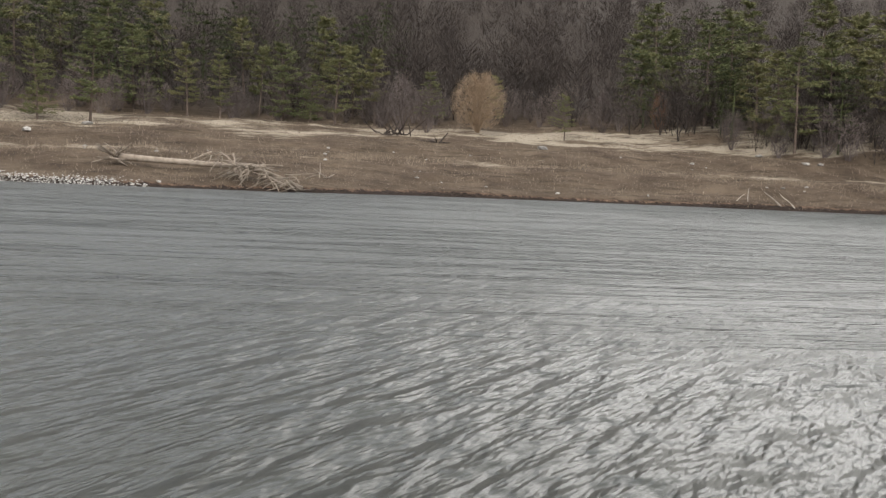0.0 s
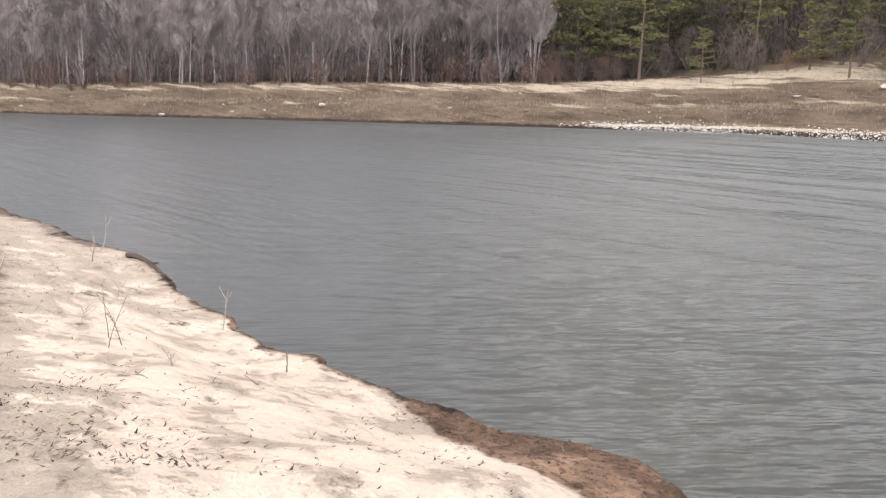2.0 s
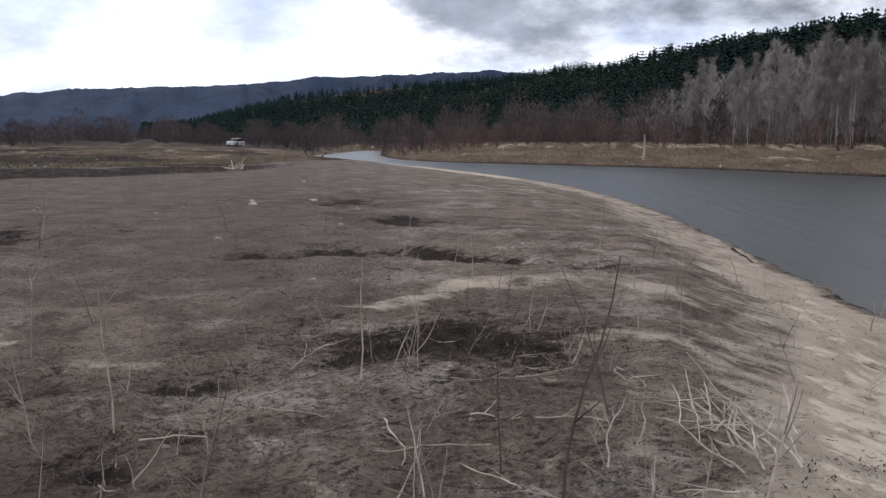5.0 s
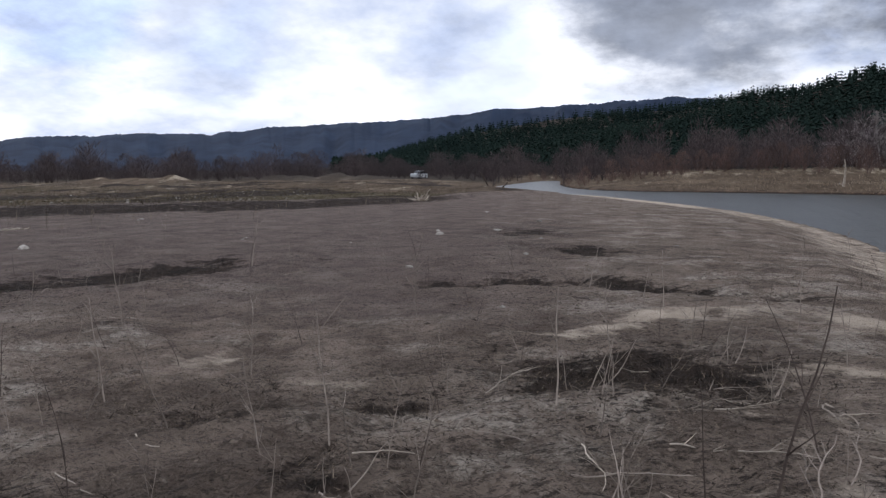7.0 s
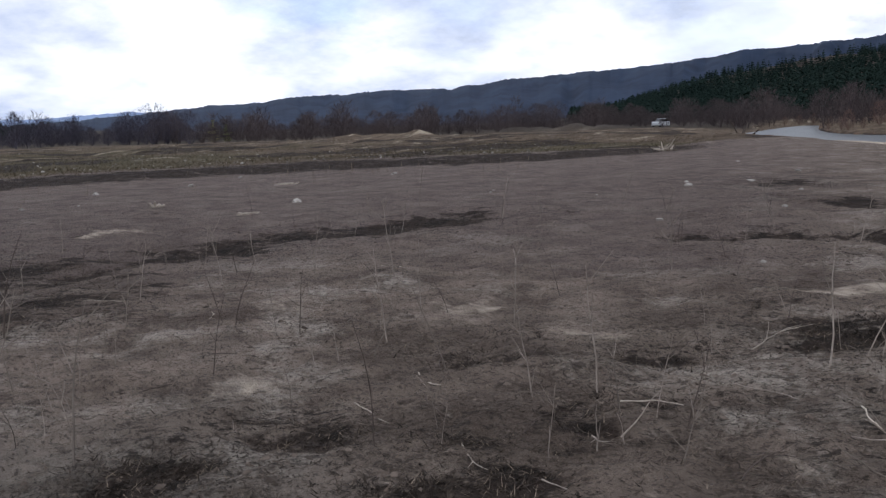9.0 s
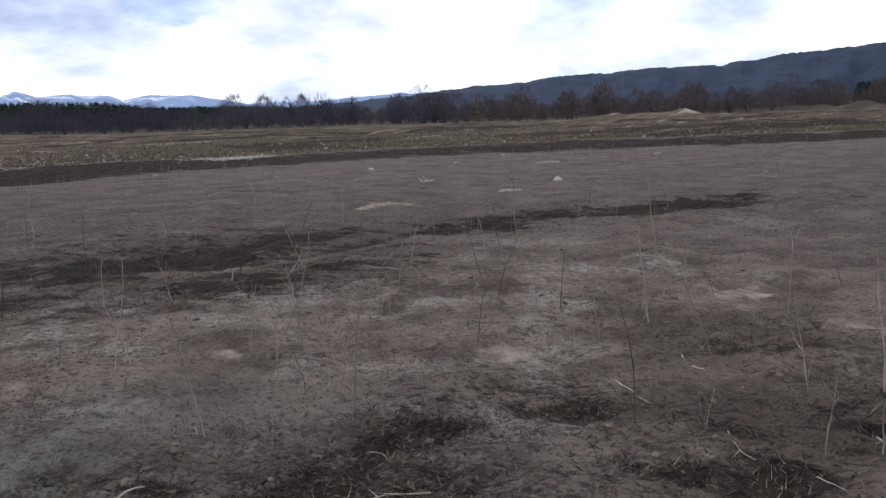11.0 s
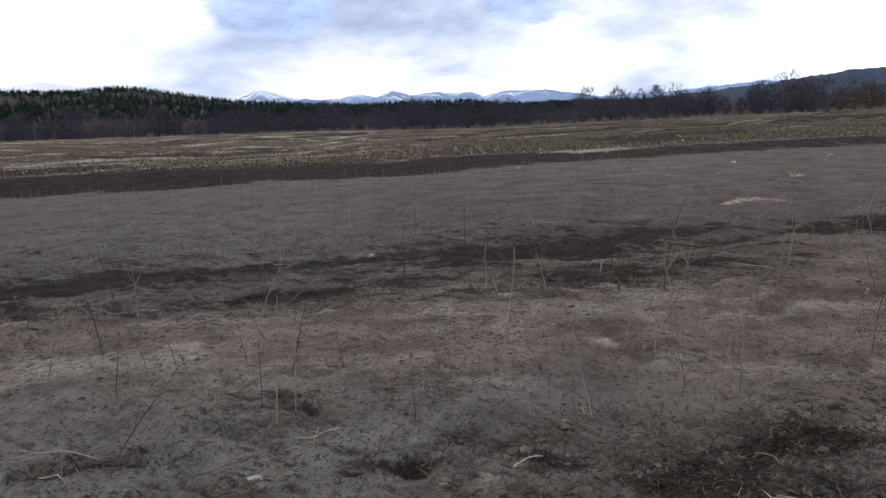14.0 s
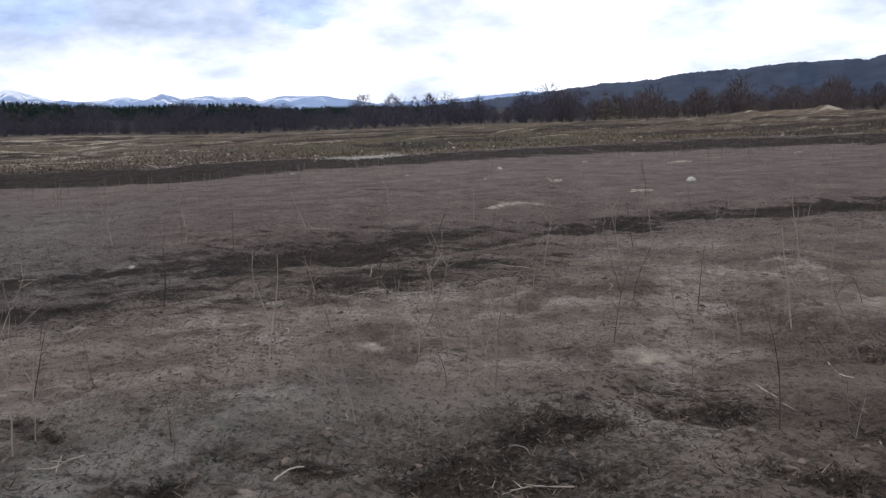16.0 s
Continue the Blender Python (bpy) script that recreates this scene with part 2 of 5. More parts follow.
M_GROUND, M_WATER = ground_material(), water_material()


def needles():
    """Pine needles, from olive to deep green by tree, lighter at random tufts."""
    n = Nodes("pine_needles", 0.7, 0.15)
    c = n.mix(n.chance(), (0.124, 0.142, 0.058), (0.205, 0.190, 0.080))
    c = n.mix(n.span(n.chance(True), 0.5, 1.0), c, (0.26, 0.232, 0.11))
    return n.done(n.mix(n.span(n.noise(0.9, 3), 0.35, 0.65, 0, 0.45), c, (0.055, 0.075, 0.036)))


M_NEEDLE = needles()
# bluish cast and low contrast of distance haze are put into this colour
M_NEEDLE_FAR = plain("hazed_pine_needles", (0.011, 0.019, 0.017), (0.024, 0.036, 0.029), 0.02, 0.9, island=True, spread=0.22, spec=0.0)
# darker copy of the needles, shade between the pines put into the colour
M_NEEDLE_SHADED = plain("shaded_pine_needles", (0.030, 0.037, 0.017), (0.074, 0.082, 0.035), 0.5, 0.8, island=True, spread=0.4, spec=0.1)
M_PINEBARK = plain("pine_bark", (0.10, 0.075, 0.060), (0.17, 0.128, 0.10), 4.0, bump=0.5)


def birch_bark():
    """Pale bark on some trees, dull grey-brown on the others, with dark bands."""
    n = Nodes("pale_trunk_bark", 0.85, 0.15)
    k = n.chance()
    c = n.mix(n.span(k, 0.66, 0.86), (0.165, 0.145, 0.135), (0.42, 0.395, 0.375))
    c = n.mix(n.span(n.noise(3.0, 4, 0.6, (1, 1, 0.25)), 0.55, 0.65, 0, 0.6), c, (0.06, 0.052, 0.048))
    return n.done(c)


M_BIRCHBARK = birch_bark()
M_TWIG = plain("grey_twigs", (0.205, 0.178, 0.166), (0.320, 0.282, 0.266), 0.6, spread=0.3)
M_SHRUB = plain("shrub_twigs", (0.100, 0.080, 0.070), (0.175, 0.142, 0.125), 0.8, spread=0.3)
M_TWIG_RED = plain("reddish_twigs", (0.085, 0.055, 0.046), (0.150, 0.098, 0.080), 0.8, spread=0.3)
M_TWIG_TAN = plain("tan_willow_twigs", (0.26, 0.188, 0.120), (0.39, 0.285, 0.190), 0.8, spread=0.15)
M_WOODS = plain("far_bare_woods", (0.028, 0.022, 0.018), (0.066, 0.053, 0.044), 0.08, island=True, spread=0.4)
M_GROVE = plain("riverside_twigs", (0.222, 0.190, 0.180), (0.340, 0.298, 0.286), 0.08, island=True, spread=0.35)
# dark twigs tinted blue, distance haze as part of the colour
M_BELT = plain("hazed_scrub_twigs", (0.032, 0.030, 0.042), (0.070, 0.062, 0.077), 0.06, island=True, spread=0.4)
M_RUST = plain("rusty_leaves", (0.13, 0.070, 0.040), (0.20, 0.110, 0.062), 3.0)
M_DRIFT = plain("bleached_driftwood", (0.27, 0.226, 0.18), (0.50, 0.435, 0.36), 5.0, spread=0.25, bump=0.5)
M_LOG = plain("weathered_log", (0.190, 0.152, 0.115), (0.345, 0.288, 0.224), 2.0, spread=0.3, bump=0.5)
M_DRIFT_DARK = plain("wet_dark_wood", (0.04, 0.032, 0.027), (0.09, 0.07, 0.058), 5.0, bump=0.5)
M_STONE = plain("pale_stone", (0.24, 0.22, 0.19), (0.43, 0.40, 0.355), 6.0, spread=0.3, bump=0.4)
M_STONES = plain("pale_stones", (0.42, 0.40, 0.36), (0.66, 0.63, 0.57), 2.0, island=True, spread=0.3)
M_GRAVEL = plain("dull_gravel", (0.20, 0.18, 0.15), (0.38, 0.35, 0.30), 2.0, island=True, spread=0.35)
M_STEM = plain("dry_weed_stem", (0.175, 0.142, 0.118), (0.34, 0.288, 0.242), 6.0, spread=0.35)
M_STEM_DARK = plain("dark_weed_stem", (0.055, 0.042, 0.036), (0.10, 0.078, 0.066), 6.0, spread=0.3)
M_STRAW = plain("straw_blades", (0.13, 0.10, 0.072), (0.27, 0.215, 0.16), 3.0, island=True, spread=0.45)
M_PASTURE = plain("pasture_blades", (0.062, 0.050, 0.032), (0.125, 0.100, 0.062), 3.0, island=True, spread=0.4)
M_SEDGE = plain("dark_sedge_blades", (0.013, 0.010, 0.008), (0.052, 0.039, 0.028), 3.0, island=True, spread=0.45)
M_CLOD = plain("earth_crumbs", (0.050, 0.038, 0.030), (0.150, 0.118, 0.094), 9.0, island=True, spread=0.4)
M_SCRAP = plain("rotten_scraps", (0.024, 0.018, 0.014), (0.090, 0.068, 0.051), 3.0, island=True, spread=0.5)
M_SHORESCRUB = plain("shore_scrub_twigs", (0.046, 0.037, 0.037), (0.092, 0.071, 0.069), 0.08, island=True, spread=0.4)
M_REED = plain("pale_reed_blades", (0.20, 0.155, 0.110), (0.36, 0.29, 0.215), 3.0, island=True, spread=0.4)
# wooded ridge with the blue of distance haze put into its colour
M_RANGE = plain("hazed_wooded_ridge", (0.008, 0.016, 0.036), (0.022, 0.037, 0.070), 0.012, spread=0.0)


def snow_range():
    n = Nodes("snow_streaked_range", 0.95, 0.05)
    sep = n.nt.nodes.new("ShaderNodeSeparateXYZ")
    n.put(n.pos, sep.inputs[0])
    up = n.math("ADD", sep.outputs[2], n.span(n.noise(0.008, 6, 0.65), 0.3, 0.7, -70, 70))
    # rock painted pale blue to stand for the haze of distance
    hazed_rock = n.mix(n.noise(0.004, 4), (0.20, 0.27, 0.42), (0.28, 0.36, 0.52))
    return n.done(n.mix(n.span(up, 115, 160), hazed_rock, (0.80, 0.82, 0.86)))


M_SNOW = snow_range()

M_CAR = plain("silver_car_paint", (0.50, 0.51, 0.52), (0.56, 0.57, 0.58), 1.0, 0.3, spread=0.0, spec=0.5)
M_GLASS = plain("dark_car_glass", (0.02, 0.022, 0.025), (0.03, 0.032, 0.035), 1.0, 0.05, spread=0.0, spec=0.5)
M_TYRE = plain("tyre_rubber", (0.02, 0.02, 0.02), (0.03, 0.03, 0.03), 4.0, 0.8, spread=0.0)


# ---------------------------------------------------------------- mesh helpers
def mk(name, V, F, mat, parent=None, label="", smooth=False):
    """One mesh object from points and faces, as a top-level thing or as a part."""
    me = bpy.data.meshes.new(name)
    me.from_pydata(V if isinstance(V, list) else V.tolist(), [], F if isinstance(F, list) else F.tolist())
    me.materials.append(mat)
    if smooth:
        me.shade_smooth()
    ob = new(name, me)
    if parent:
        ob.parent = parent
    return tagged(ob, label) if label else ob


def root(name, label, category, group="", m=None):
    ob = tagged(new(name), label, category, group)
    ob.empty_display_size = 0.1
    if m:
        ob.matrix_world = m
    return ob


def tube(V, F, pts, radii, sides=5, cap=True):
    """A tapered round limb along pts, added to V and F."""
    start = len(V)
    for i, p in enumerate(pts):
        a = (pts[min(i + 1, len(pts) - 1)] - pts[max(i - 1, 0)]).normalized()
        u = a.orthogonal().normalized()
        w = a.cross(u)
        for k in range(sides):
            th = 2 * math.pi * k / sides
            V.append(tuple(p + (u * math.cos(th) + w * math.sin(th)) * radii[i]))
    for i in range(len(pts) - 1):
        for k in range(sides):
            a, b = start + i * sides + k, start + i * sides + (k + 1) % sides
            F.append((a, b, b + sides, a + sides))
    if cap:
        F.append(tuple(range(start + sides - 1, start - 1, -1)))
        F.append(tuple(range(len(V) - sides, len(V))))


def blade(V, F, p, q, width, rng):
    """A thin tapering twig, needle tuft or grass blade from p to q."""
    side = (q - p).cross(Vector((rng.uniform(-1, 1), rng.uniform(-1, 1), rng.uniform(-1, 1))))
    side = side.normalized() * width / 2 if side.length > 1e-6 else Vector((width / 2, 0, 0))
    i = len(V)
    V += [tuple(p - side), tuple(p + side), tuple(q)]
    F.append((i, i + 1, i + 2))


def bent(p, way, length, n, wobble, rng, droop=0.0):
    """n + 1 points of a crooked line."""
    pts, d = [p.copy()], way.normalized()
    for i in range(n):
        d = (d + Vector((rng.uniform(-1, 1), rng.uniform(-1, 1), rng.uniform(-1, 1))) * wobble + Vector((0, 0, droop))).normalized()
        pts.append(pts[-1] + d * length / n)
    return pts


def lattice(ix, iy, seed):
    h = np.sin(ix * 127.1 + iy * 311.7 + seed * 74.7) * 43758.5453
    return h - np.floor(h)


def vnoise(x, y, seed=0):
    """Smooth value noise of arrays, -1 to 1."""
    ix, iy = np.floor(x), np.floor(y)
    fx, fy = x - ix, y - iy
    fx, fy = fx * fx * (3 - 2 * fx), fy * fy * (3 - 2 * fy)
    a, b = lattice(ix, iy, seed), lattice(ix + 1, iy, seed)
    c, d = lattice(ix, iy + 1, seed), lattice(ix + 1, iy + 1, seed)
    return 2 * (a * (1 - fx) * (1 - fy) + b * fx * (1 - fy) + c * (1 - fx) * fy + d * fx * fy) - 1


def fbm(x, y, octaves=4, seed=0):
    return sum(vnoise(x * 2**k, y * 2**k, seed + k) * 0.5**k for k in range(octaves))


def sstep(a, b, x):
    t = np.clip((x - a) / (b - a), 0, 1)
    return t * t * (3 - 2 * t)


# ---------------------------------------------------------------- the lie of the land
FAR_SHORE = np.array([(260, 120), (120, 84), (60, 74), (35, 70.4), (9, 67.3), (-0.5, 65.5), (-8, 62.1), (-15, 59.4), (-28, 57.2), (-35, 57), (-46, 50.5),
                      (-62, 36.2), (-76, 21), (-86, 10.5), (-92, -8), (-96, -19), (-118, -29), (-168, -42)], float)
NEAR_SHORE = np.array([(-174, -46), (-150, -43.5), (-97.6, -34.3), (-77, -26), (-79, -18), (-63.5, -8.4), (-55, -4.2), (-46, -0.8), (-36.3, 1.5), (-26.5, 2.8), (-19.4, 3.5),
                       (-13.2, 4.1), (-11.5, 4.2), (-10.4, 4.07), (-9.2, 3.92), (-8, 3.8), (-7, 3.8), (-5.8, 3.95), (-4.9, 4.17), (-3.85, 4.54), (-3.1, 4.42), (-1.5, 3.6), (3, 2.6), (14, 0), (60, -14), (260, -60)], float)


def curve_points(P, step):
    """A smooth line through the corners P."""
    out = []
    Q = np.vstack([2 * P[0] - P[1], P, 2 * P[-1] - P[-2]])
    for i in range(1, len(Q) - 2):
        a, b, c, d = Q[i - 1:i + 3]
        n = max(2, min(6, int(np.hypot(*(c - b)) / step)))
        t = np.arange(n)[:, None] / n
        out.append(b + 0.5 * t * (c - a + t * (2 * a - 5 * b + 4 * c - d + t * (3 * (b - c) + d - a))))
    return np.vstack(out + [P[-1:]])


FAR_LINE, NEAR_LINE = curve_points(FAR_SHORE, 4.0), curve_points(NEAR_SHORE, 1.0)
WATER_RING = np.vstack([FAR_LINE, NEAR_LINE])


def line_distance(P, L):
    if len(P) < 400:
        a, ab = L[:-1][None], (L[1:] - L[:-1])[None]
        ap = P[:, None] - a
        t = np.clip((ap * ab).sum(-1) / (ab * ab).sum(-1), 0, 1)[..., None]
        return np.sqrt(((ap - t * ab) ** 2).sum(-1)).min(1)
    best = np.full(len(P), 1e9)
    for a, b in zip(L[:-1], L[1:]):
        ab = b - a
        t = np.clip(((P - a) @ ab) / (ab @ ab), 0, 1)
        best = np.minimum(best, np.hypot(P[:, 0] - a[0] - t * ab[0], P[:, 1] - a[1] - t * ab[1]))
    return best


def in_water(P):
    odd = np.zeros(len(P), bool)
    A, B = WATER_RING, np.roll(WATER_RING, -1, 0)
    if len(P) < 400:
        px, py = P[:, :1], P[:, 1:]
        dy = np.where(B[:, 1] == A[:, 1], 1e-9, B[:, 1] - A[:, 1])
        return (((A[:, 1] > py) != (B[:, 1] > py)) & (px < (B[:, 0] - A[:, 0]) * (py - A[:, 1]) / dy + A[:, 0])).sum(1) % 2 == 1
    for a, b in zip(A, B):
        if a[1] == b[1]:
            continue
        hit = ((a[1] > P[:, 1]) != (b[1] > P[:, 1])) & (P[:, 0] < (b[0] - a[0]) * (P[:, 1] - a[1]) / (b[1] - a[1]) + a[0])
        odd ^= hit
    return odd


def by_yaw(yaw, table):
    t = np.array(table, float)
    return np.interp(yaw, t[:, 0], t[:, 1])


BANK_TOP = [(-60, 5.5), (-27, 6.0), (0, 6.3), (10, 5.9), (22, 5.9), (30, 5.6), (36, 4.6), (46, 3.6), (60, 3.2), (75, 2.7), (90, 2.3), (105, 1.8), (120, 1.6), (240, 1.6), (300, 5.5)]
BANK_WIDTH = [(-60, 25), (0, 25), (22, 28), (36, 22), (46, 18), (60, 19), (75, 19), (90, 17), (105, 16), (240, 16), (300, 25)]
CREST = [(-60, 52), (0, 54), (30, 54), (50, 52), (62, 46), (75, 44), (81, 44.5), (84, 44), (86.6, 42.7), (90, 39.5), (95.7, 42), (99.4, 41), (105, 36), (110, 29), (113, 19), (116, 9), (121, 0), (140, 0), (150, 5),
         (159, 8.6), (162.6, 9.5), (165.6, 13), (173.7, 16.8), (176.6, 18.3), (180.9, 23), (183.2, 27.5), (186.5, 33.5), (194, 37.5), (215, 38), (240, 0), (300, 52)]
CREST_R = [(-60, 260), (30, 270), (50, 300), (74, 350), (82, 400), (89, 500), (97, 600), (105, 650), (240, 700), (300, 260)]
FOOT_R = [(-60, 96), (30, 92), (50, 96), (62, 106), (74, 122), (82, 150), (89, 220), (97, 270), (105, 320), (240, 350), (300, 96)]
STEP_R = [(0, 400), (98, 400), (104, 70), (110, 49), (114, 41), (127, 33.5), (140, 33), (155, 30.5), (170, 27.2), (183, 27.8), (194, 30.0), (240, 36), (285, 60), (300, 400)]
STEP_H = [(0, 0.2), (110, 0.15), (127, 0.22), (155, 0.2), (170, 0.25), (183, 0.4), (194, 0.5), (240, 0.5), (300, 0.2)]
FIELD_Z = [(0, 0.6), (119, 0.6), (137, 0.4), (145, 0.55), (165, 0.7), (181, 1.9), (194, 2.5), (240, 2.5), (300, 0.6)]


def terrain(P):
    """Heights and cover of the ground at plan points P."""
    x, y = P[:, 0], P[:, 1]
    r = np.hypot(x, y)
    yaw = np.degrees(np.arctan2(-x, y))
    yaw = np.where(yaw < -60, yaw + 360, yaw)
    # a ragged waterline
    Q = P + np.stack([0.11 * fbm(x * 1.1, y * 1.1, 4, 90), 0.13 * fbm(x * 1.2, y * 1.2, 4, 91)], -1)
    df, dn = line_distance(Q, FAR_LINE), line_distance(Q, NEAR_LINE)
    wet = in_water(Q)
    ragged = 0.35 * fbm(x * 0.45, y * 0.45, 4, 3)
    # far bank: an undercut edge, terraces left by the falling water, then the wooded hill
    d = np.maximum(df + ragged * np.clip(df, 0, 1.5), 0)
    top, width = by_yaw(yaw, BANK_TOP), by_yaw(yaw, BANK_WIDTH)
    u = d / width
    zf = top * np.interp(u + 0.012 * vnoise(x * 0.12, y * 0.12, 9), [0, 0.012, 0.03, 0.16, 0.19, 0.34, 0.40, 0.52, 0.56, 0.74, 0.80, 1.0, 1.6], [0, 0.03, 0.07, 0.17, 0.22, 0.38, 0.41, 0.55, 0.62, 0.78, 0.82, 1.0, 1.08])
    zf += (0.10 * fbm(x * 0.25, y * 0.25, 4, 5) + 0.04 * fbm(x * 1.1, y * 1.1, 3, 6)) * sstep(0.5, 4, d)
    crest, rc, rf = by_yaw(yaw, CREST), by_yaw(yaw, CREST_R), by_yaw(yaw, FOOT_R)
    t = np.clip((r - rf) / (rc - rf), 0, 1)
    hill = crest * (0.75 * t + 0.25 * t * t) * (1 - 0.6 * sstep(1.0, 2.2, r / rc)) * (1 + 0.12 * fbm(x * 0.012, y * 0.012, 3, 8))
    # near side: shelving sand, flat silty field, a low step up to the pasture
    dd = np.maximum(dn + 0.5 * ragged * np.clip(dn, 0, 1.2), 0)
    soft = 1 + 2.2 * sstep(22, 60, r)
    bank = np.interp(dd / soft, [0, 0.06, 0.7, 1.6, 3.2, 4.6], [0, 0.07, 0.16, 0.5, 0.95, 1.0])
    rs, hs = by_yaw(yaw, STEP_R), by_yaw(yaw, STEP_H)
    rs = rs + 1.1 * fbm(x * 0.16, y * 0.16, 4, 11) + 0.35 * fbm(x * 0.9, y * 0.9, 2, 12)
    step_t = sstep(0, 2.8, r - rs)
    far_t = np.clip((r - rs - 5) / 95, 0, 1)
    field = 0.8 + hs * step_t
    field = field * (1 - far_t) + by_yaw(yaw, FIELD_Z) * far_t
    field += 0.05 * fbm(x * 0.22, y * 0.22, 4, 13) + 0.022 * fbm(x * 1.3, y * 1.3, 3, 14) + (0.026 * fbm(x * 2.8, y * 2.8, 2, 20) + 0.018 * fbm(x * 8, y * 8, 2, 15)) * (1 - sstep(14, 24, r)) * sstep(2.2, 4.5, dn)
    field += (0.25 * np.abs(fbm(x * 0.07, y * 0.07, 3, 16)) + 0.13 * fbm(x * 0.35, y * 0.35, 3, 17) + 0.05 * fbm(x * 1.2, y * 1.2, 2, 26)) * sstep(6, 22, r - rs)
    # heaps of dug earth before the belt of trees
    heap = np.zeros(len(P))
    for a, rr, h, w in ((117.5, 150, 1.1, 4.5), (119.5, 148, 0.9, 4), (124, 150, 0.6, 5), (129, 118, 1.1, 2.6), (131.4, 120, 0.8, 3), (133.5, 119, 0.6, 3), (121.5, 152, 0.7, 6), (136, 112, 0.4, 4)):
        cx, cy = -rr * math.sin(radians(a)), rr * math.cos(radians(a))
        bump = h * np.exp(-(((x - cx) ** 2 + (y - cy) ** 2) / w**2) ** 1.2) * (0.8 + 0.45 * fbm(x * 0.4, y * 0.4, 3, 18))
        field += bump
        heap = np.maximum(heap, bump)
    # shallow gullies in the field, grown with sedge
    gully = np.zeros(len(P))
    for line, w, deep in GULLIES:
        g = line_distance(P, curve_points(np.array(line, float), 0.6))
        g = np.exp(-((g + 0.3 * fbm(x * 0.7, y * 0.7, 3, 19)) / w) ** 2)
        gully = np.maximum(gully, g * (0.38 if w > 1 else 0.9))
        field -= deep * g
    # dark mats of rotting plants
    wx, wy = x + 0.34 * fbm(x * 1.6, y * 1.6, 4, 24), y + 0.34 * fbm(x * 1.6, y * 1.6, 4, 25)

    def blot(cx, cy, along, across, turn, k):
        c, s = math.cos(radians(turn)), math.sin(radians(turn))
        u, v = (wx - cx) * c + (wy - cy) * s, -(wx - cx) * s + (wy - cy) * c
        return k * np.exp(-((u / along) ** 2 + (v / across) ** 2) ** 1.4)

    litter = 0.55 * (1 - sstep(0, 0.9, r - np.interp(yaw, [86, 112, 135], [5.9, 5.4, 3.9]) + 0.6 * fbm(x * 0.8, y * 0.8, 3, 34))) * sstep(78, 88, yaw)
    for row in (*MATS_FAR, *MATS_NEAR):
        g = blot(*row)
        gully = np.maximum(gully, 1.05 * g)
        litter = np.maximum(litter, blot(row[0], row[1], 1.9 * row[2], 2.3 * row[3], row[4], row[5]))
        field -= 0.03 * g
    zn = bank * field
    near = dn < df
    z = np.where(near, zn, zf) + hill
    depth = np.minimum(df, dn)
    z = np.where(wet, -0.03 - 0.3 * np.minimum(depth, 8), z)
    # cover
    cover = {}
    n1 = fbm(x * 0.3, y * 0.3, 4, 21)
    strip = np.interp((dd + 0.35 * n1) * (1 + 0.28 * sstep(4, 8, r)), [0, 0.12, 0.35, 2.5, 3.4, 4.6, 8.5], [0.1, 0.4, 1, 0.95, 0.46, 0.24, 0])
    sand = np.where(near & (r < 95), strip, 0) * (1 - 0.20 * sstep(7, 11, r)) * (1 - 0.35 * sstep(11, 24, r) * (1 - sstep(50, 62, r)))
    for row in SAND_PATCHES:
        sand = np.maximum(sand, 0.86 * blot(row[0], row[1], 1.15 * row[2], 1.6 * row[3], row[4], row[5]))
    for cx, cy in FOOTPRINTS:
        sand = np.maximum(sand, blot(cx, cy, 0.12, 0.08, 150, 0.36))
    cover["sand"] = sand
    toe = np.exp(-(((x + 4.2) / 1.7) ** 2 + ((y - 4.15) / 0.62) ** 2)) * (1 + 0.5 * n1)
    cover["mud"] = np.where(near, np.maximum(np.interp(dd, [0, 0.1, 0.22], [0.9, 0.6, 0]), sstep(0.35, 0.6, toe)), np.interp(d, [0, 0.8, 2.0, 4.0], [1, 0.8, 0.3, 0.0]))
    past = sstep(2.5, 6.0, r - rs)
    cover["straw"] = np.where(near, past, sstep(0.2, 1.2, d))
    cover["green"] = np.where(near, np.clip(0.62 * past * (1 - 0.8 * sstep(160, 176, yaw)) * sstep(-0.3, 0.5, fbm(x * 0.05, y * 0.05, 3, 23)) * (1 - sstep(60, 95, r)), 0, 1), 0.04 * (n1 > 0.3))
    cover["pale"] = np.where(near, (0.34 + 0.14 * sstep(162, 178, yaw)) * past, (1 + 0.35 * sstep(15, 24, yaw) * (1 - sstep(44, 50, yaw))) * (1 + 0.2 * (1 - sstep(-6, 8, yaw))) * np.interp(u, [0, 0.3, 0.36, 0.41, 0.5, 0.62, 0.75, 0.92, 1.05, 1.2], [0, 0.0, 0.3, 0.42, 0.1, 0.15, 0.52, 0.62, 0.4, 0]))
    lip = 1.3 * sstep(-0.8, 0.3, r - rs) * (1 - sstep(2.4, 4.2, r - rs)) * sstep(108, 114, yaw) * (0.72 + 0.28 * sstep(150, 170, yaw))
    rough = 0.85 * past * sstep(-0.1, 0.5, fbm(x * 0.11, y * 0.22, 4, 27)) * (1 - sstep(110, 130, r))
    gully = gully * np.clip(0.95 + 0.6 * fbm(x * 0.45, y * 1.3, 4, 28), 0.45, 1.2)
    marsh = 0.82 * sstep(138, 160, yaw) * sstep(7.0, 9.5, r) * (1 - 0.85 * sstep(11.5, 14.5, r)) * (1 - sstep(18, 25, r)) * np.clip(0.8 + 0.8 * fbm(x * 0.3, y * 1.1, 4, 29), 0.3, 1.15)
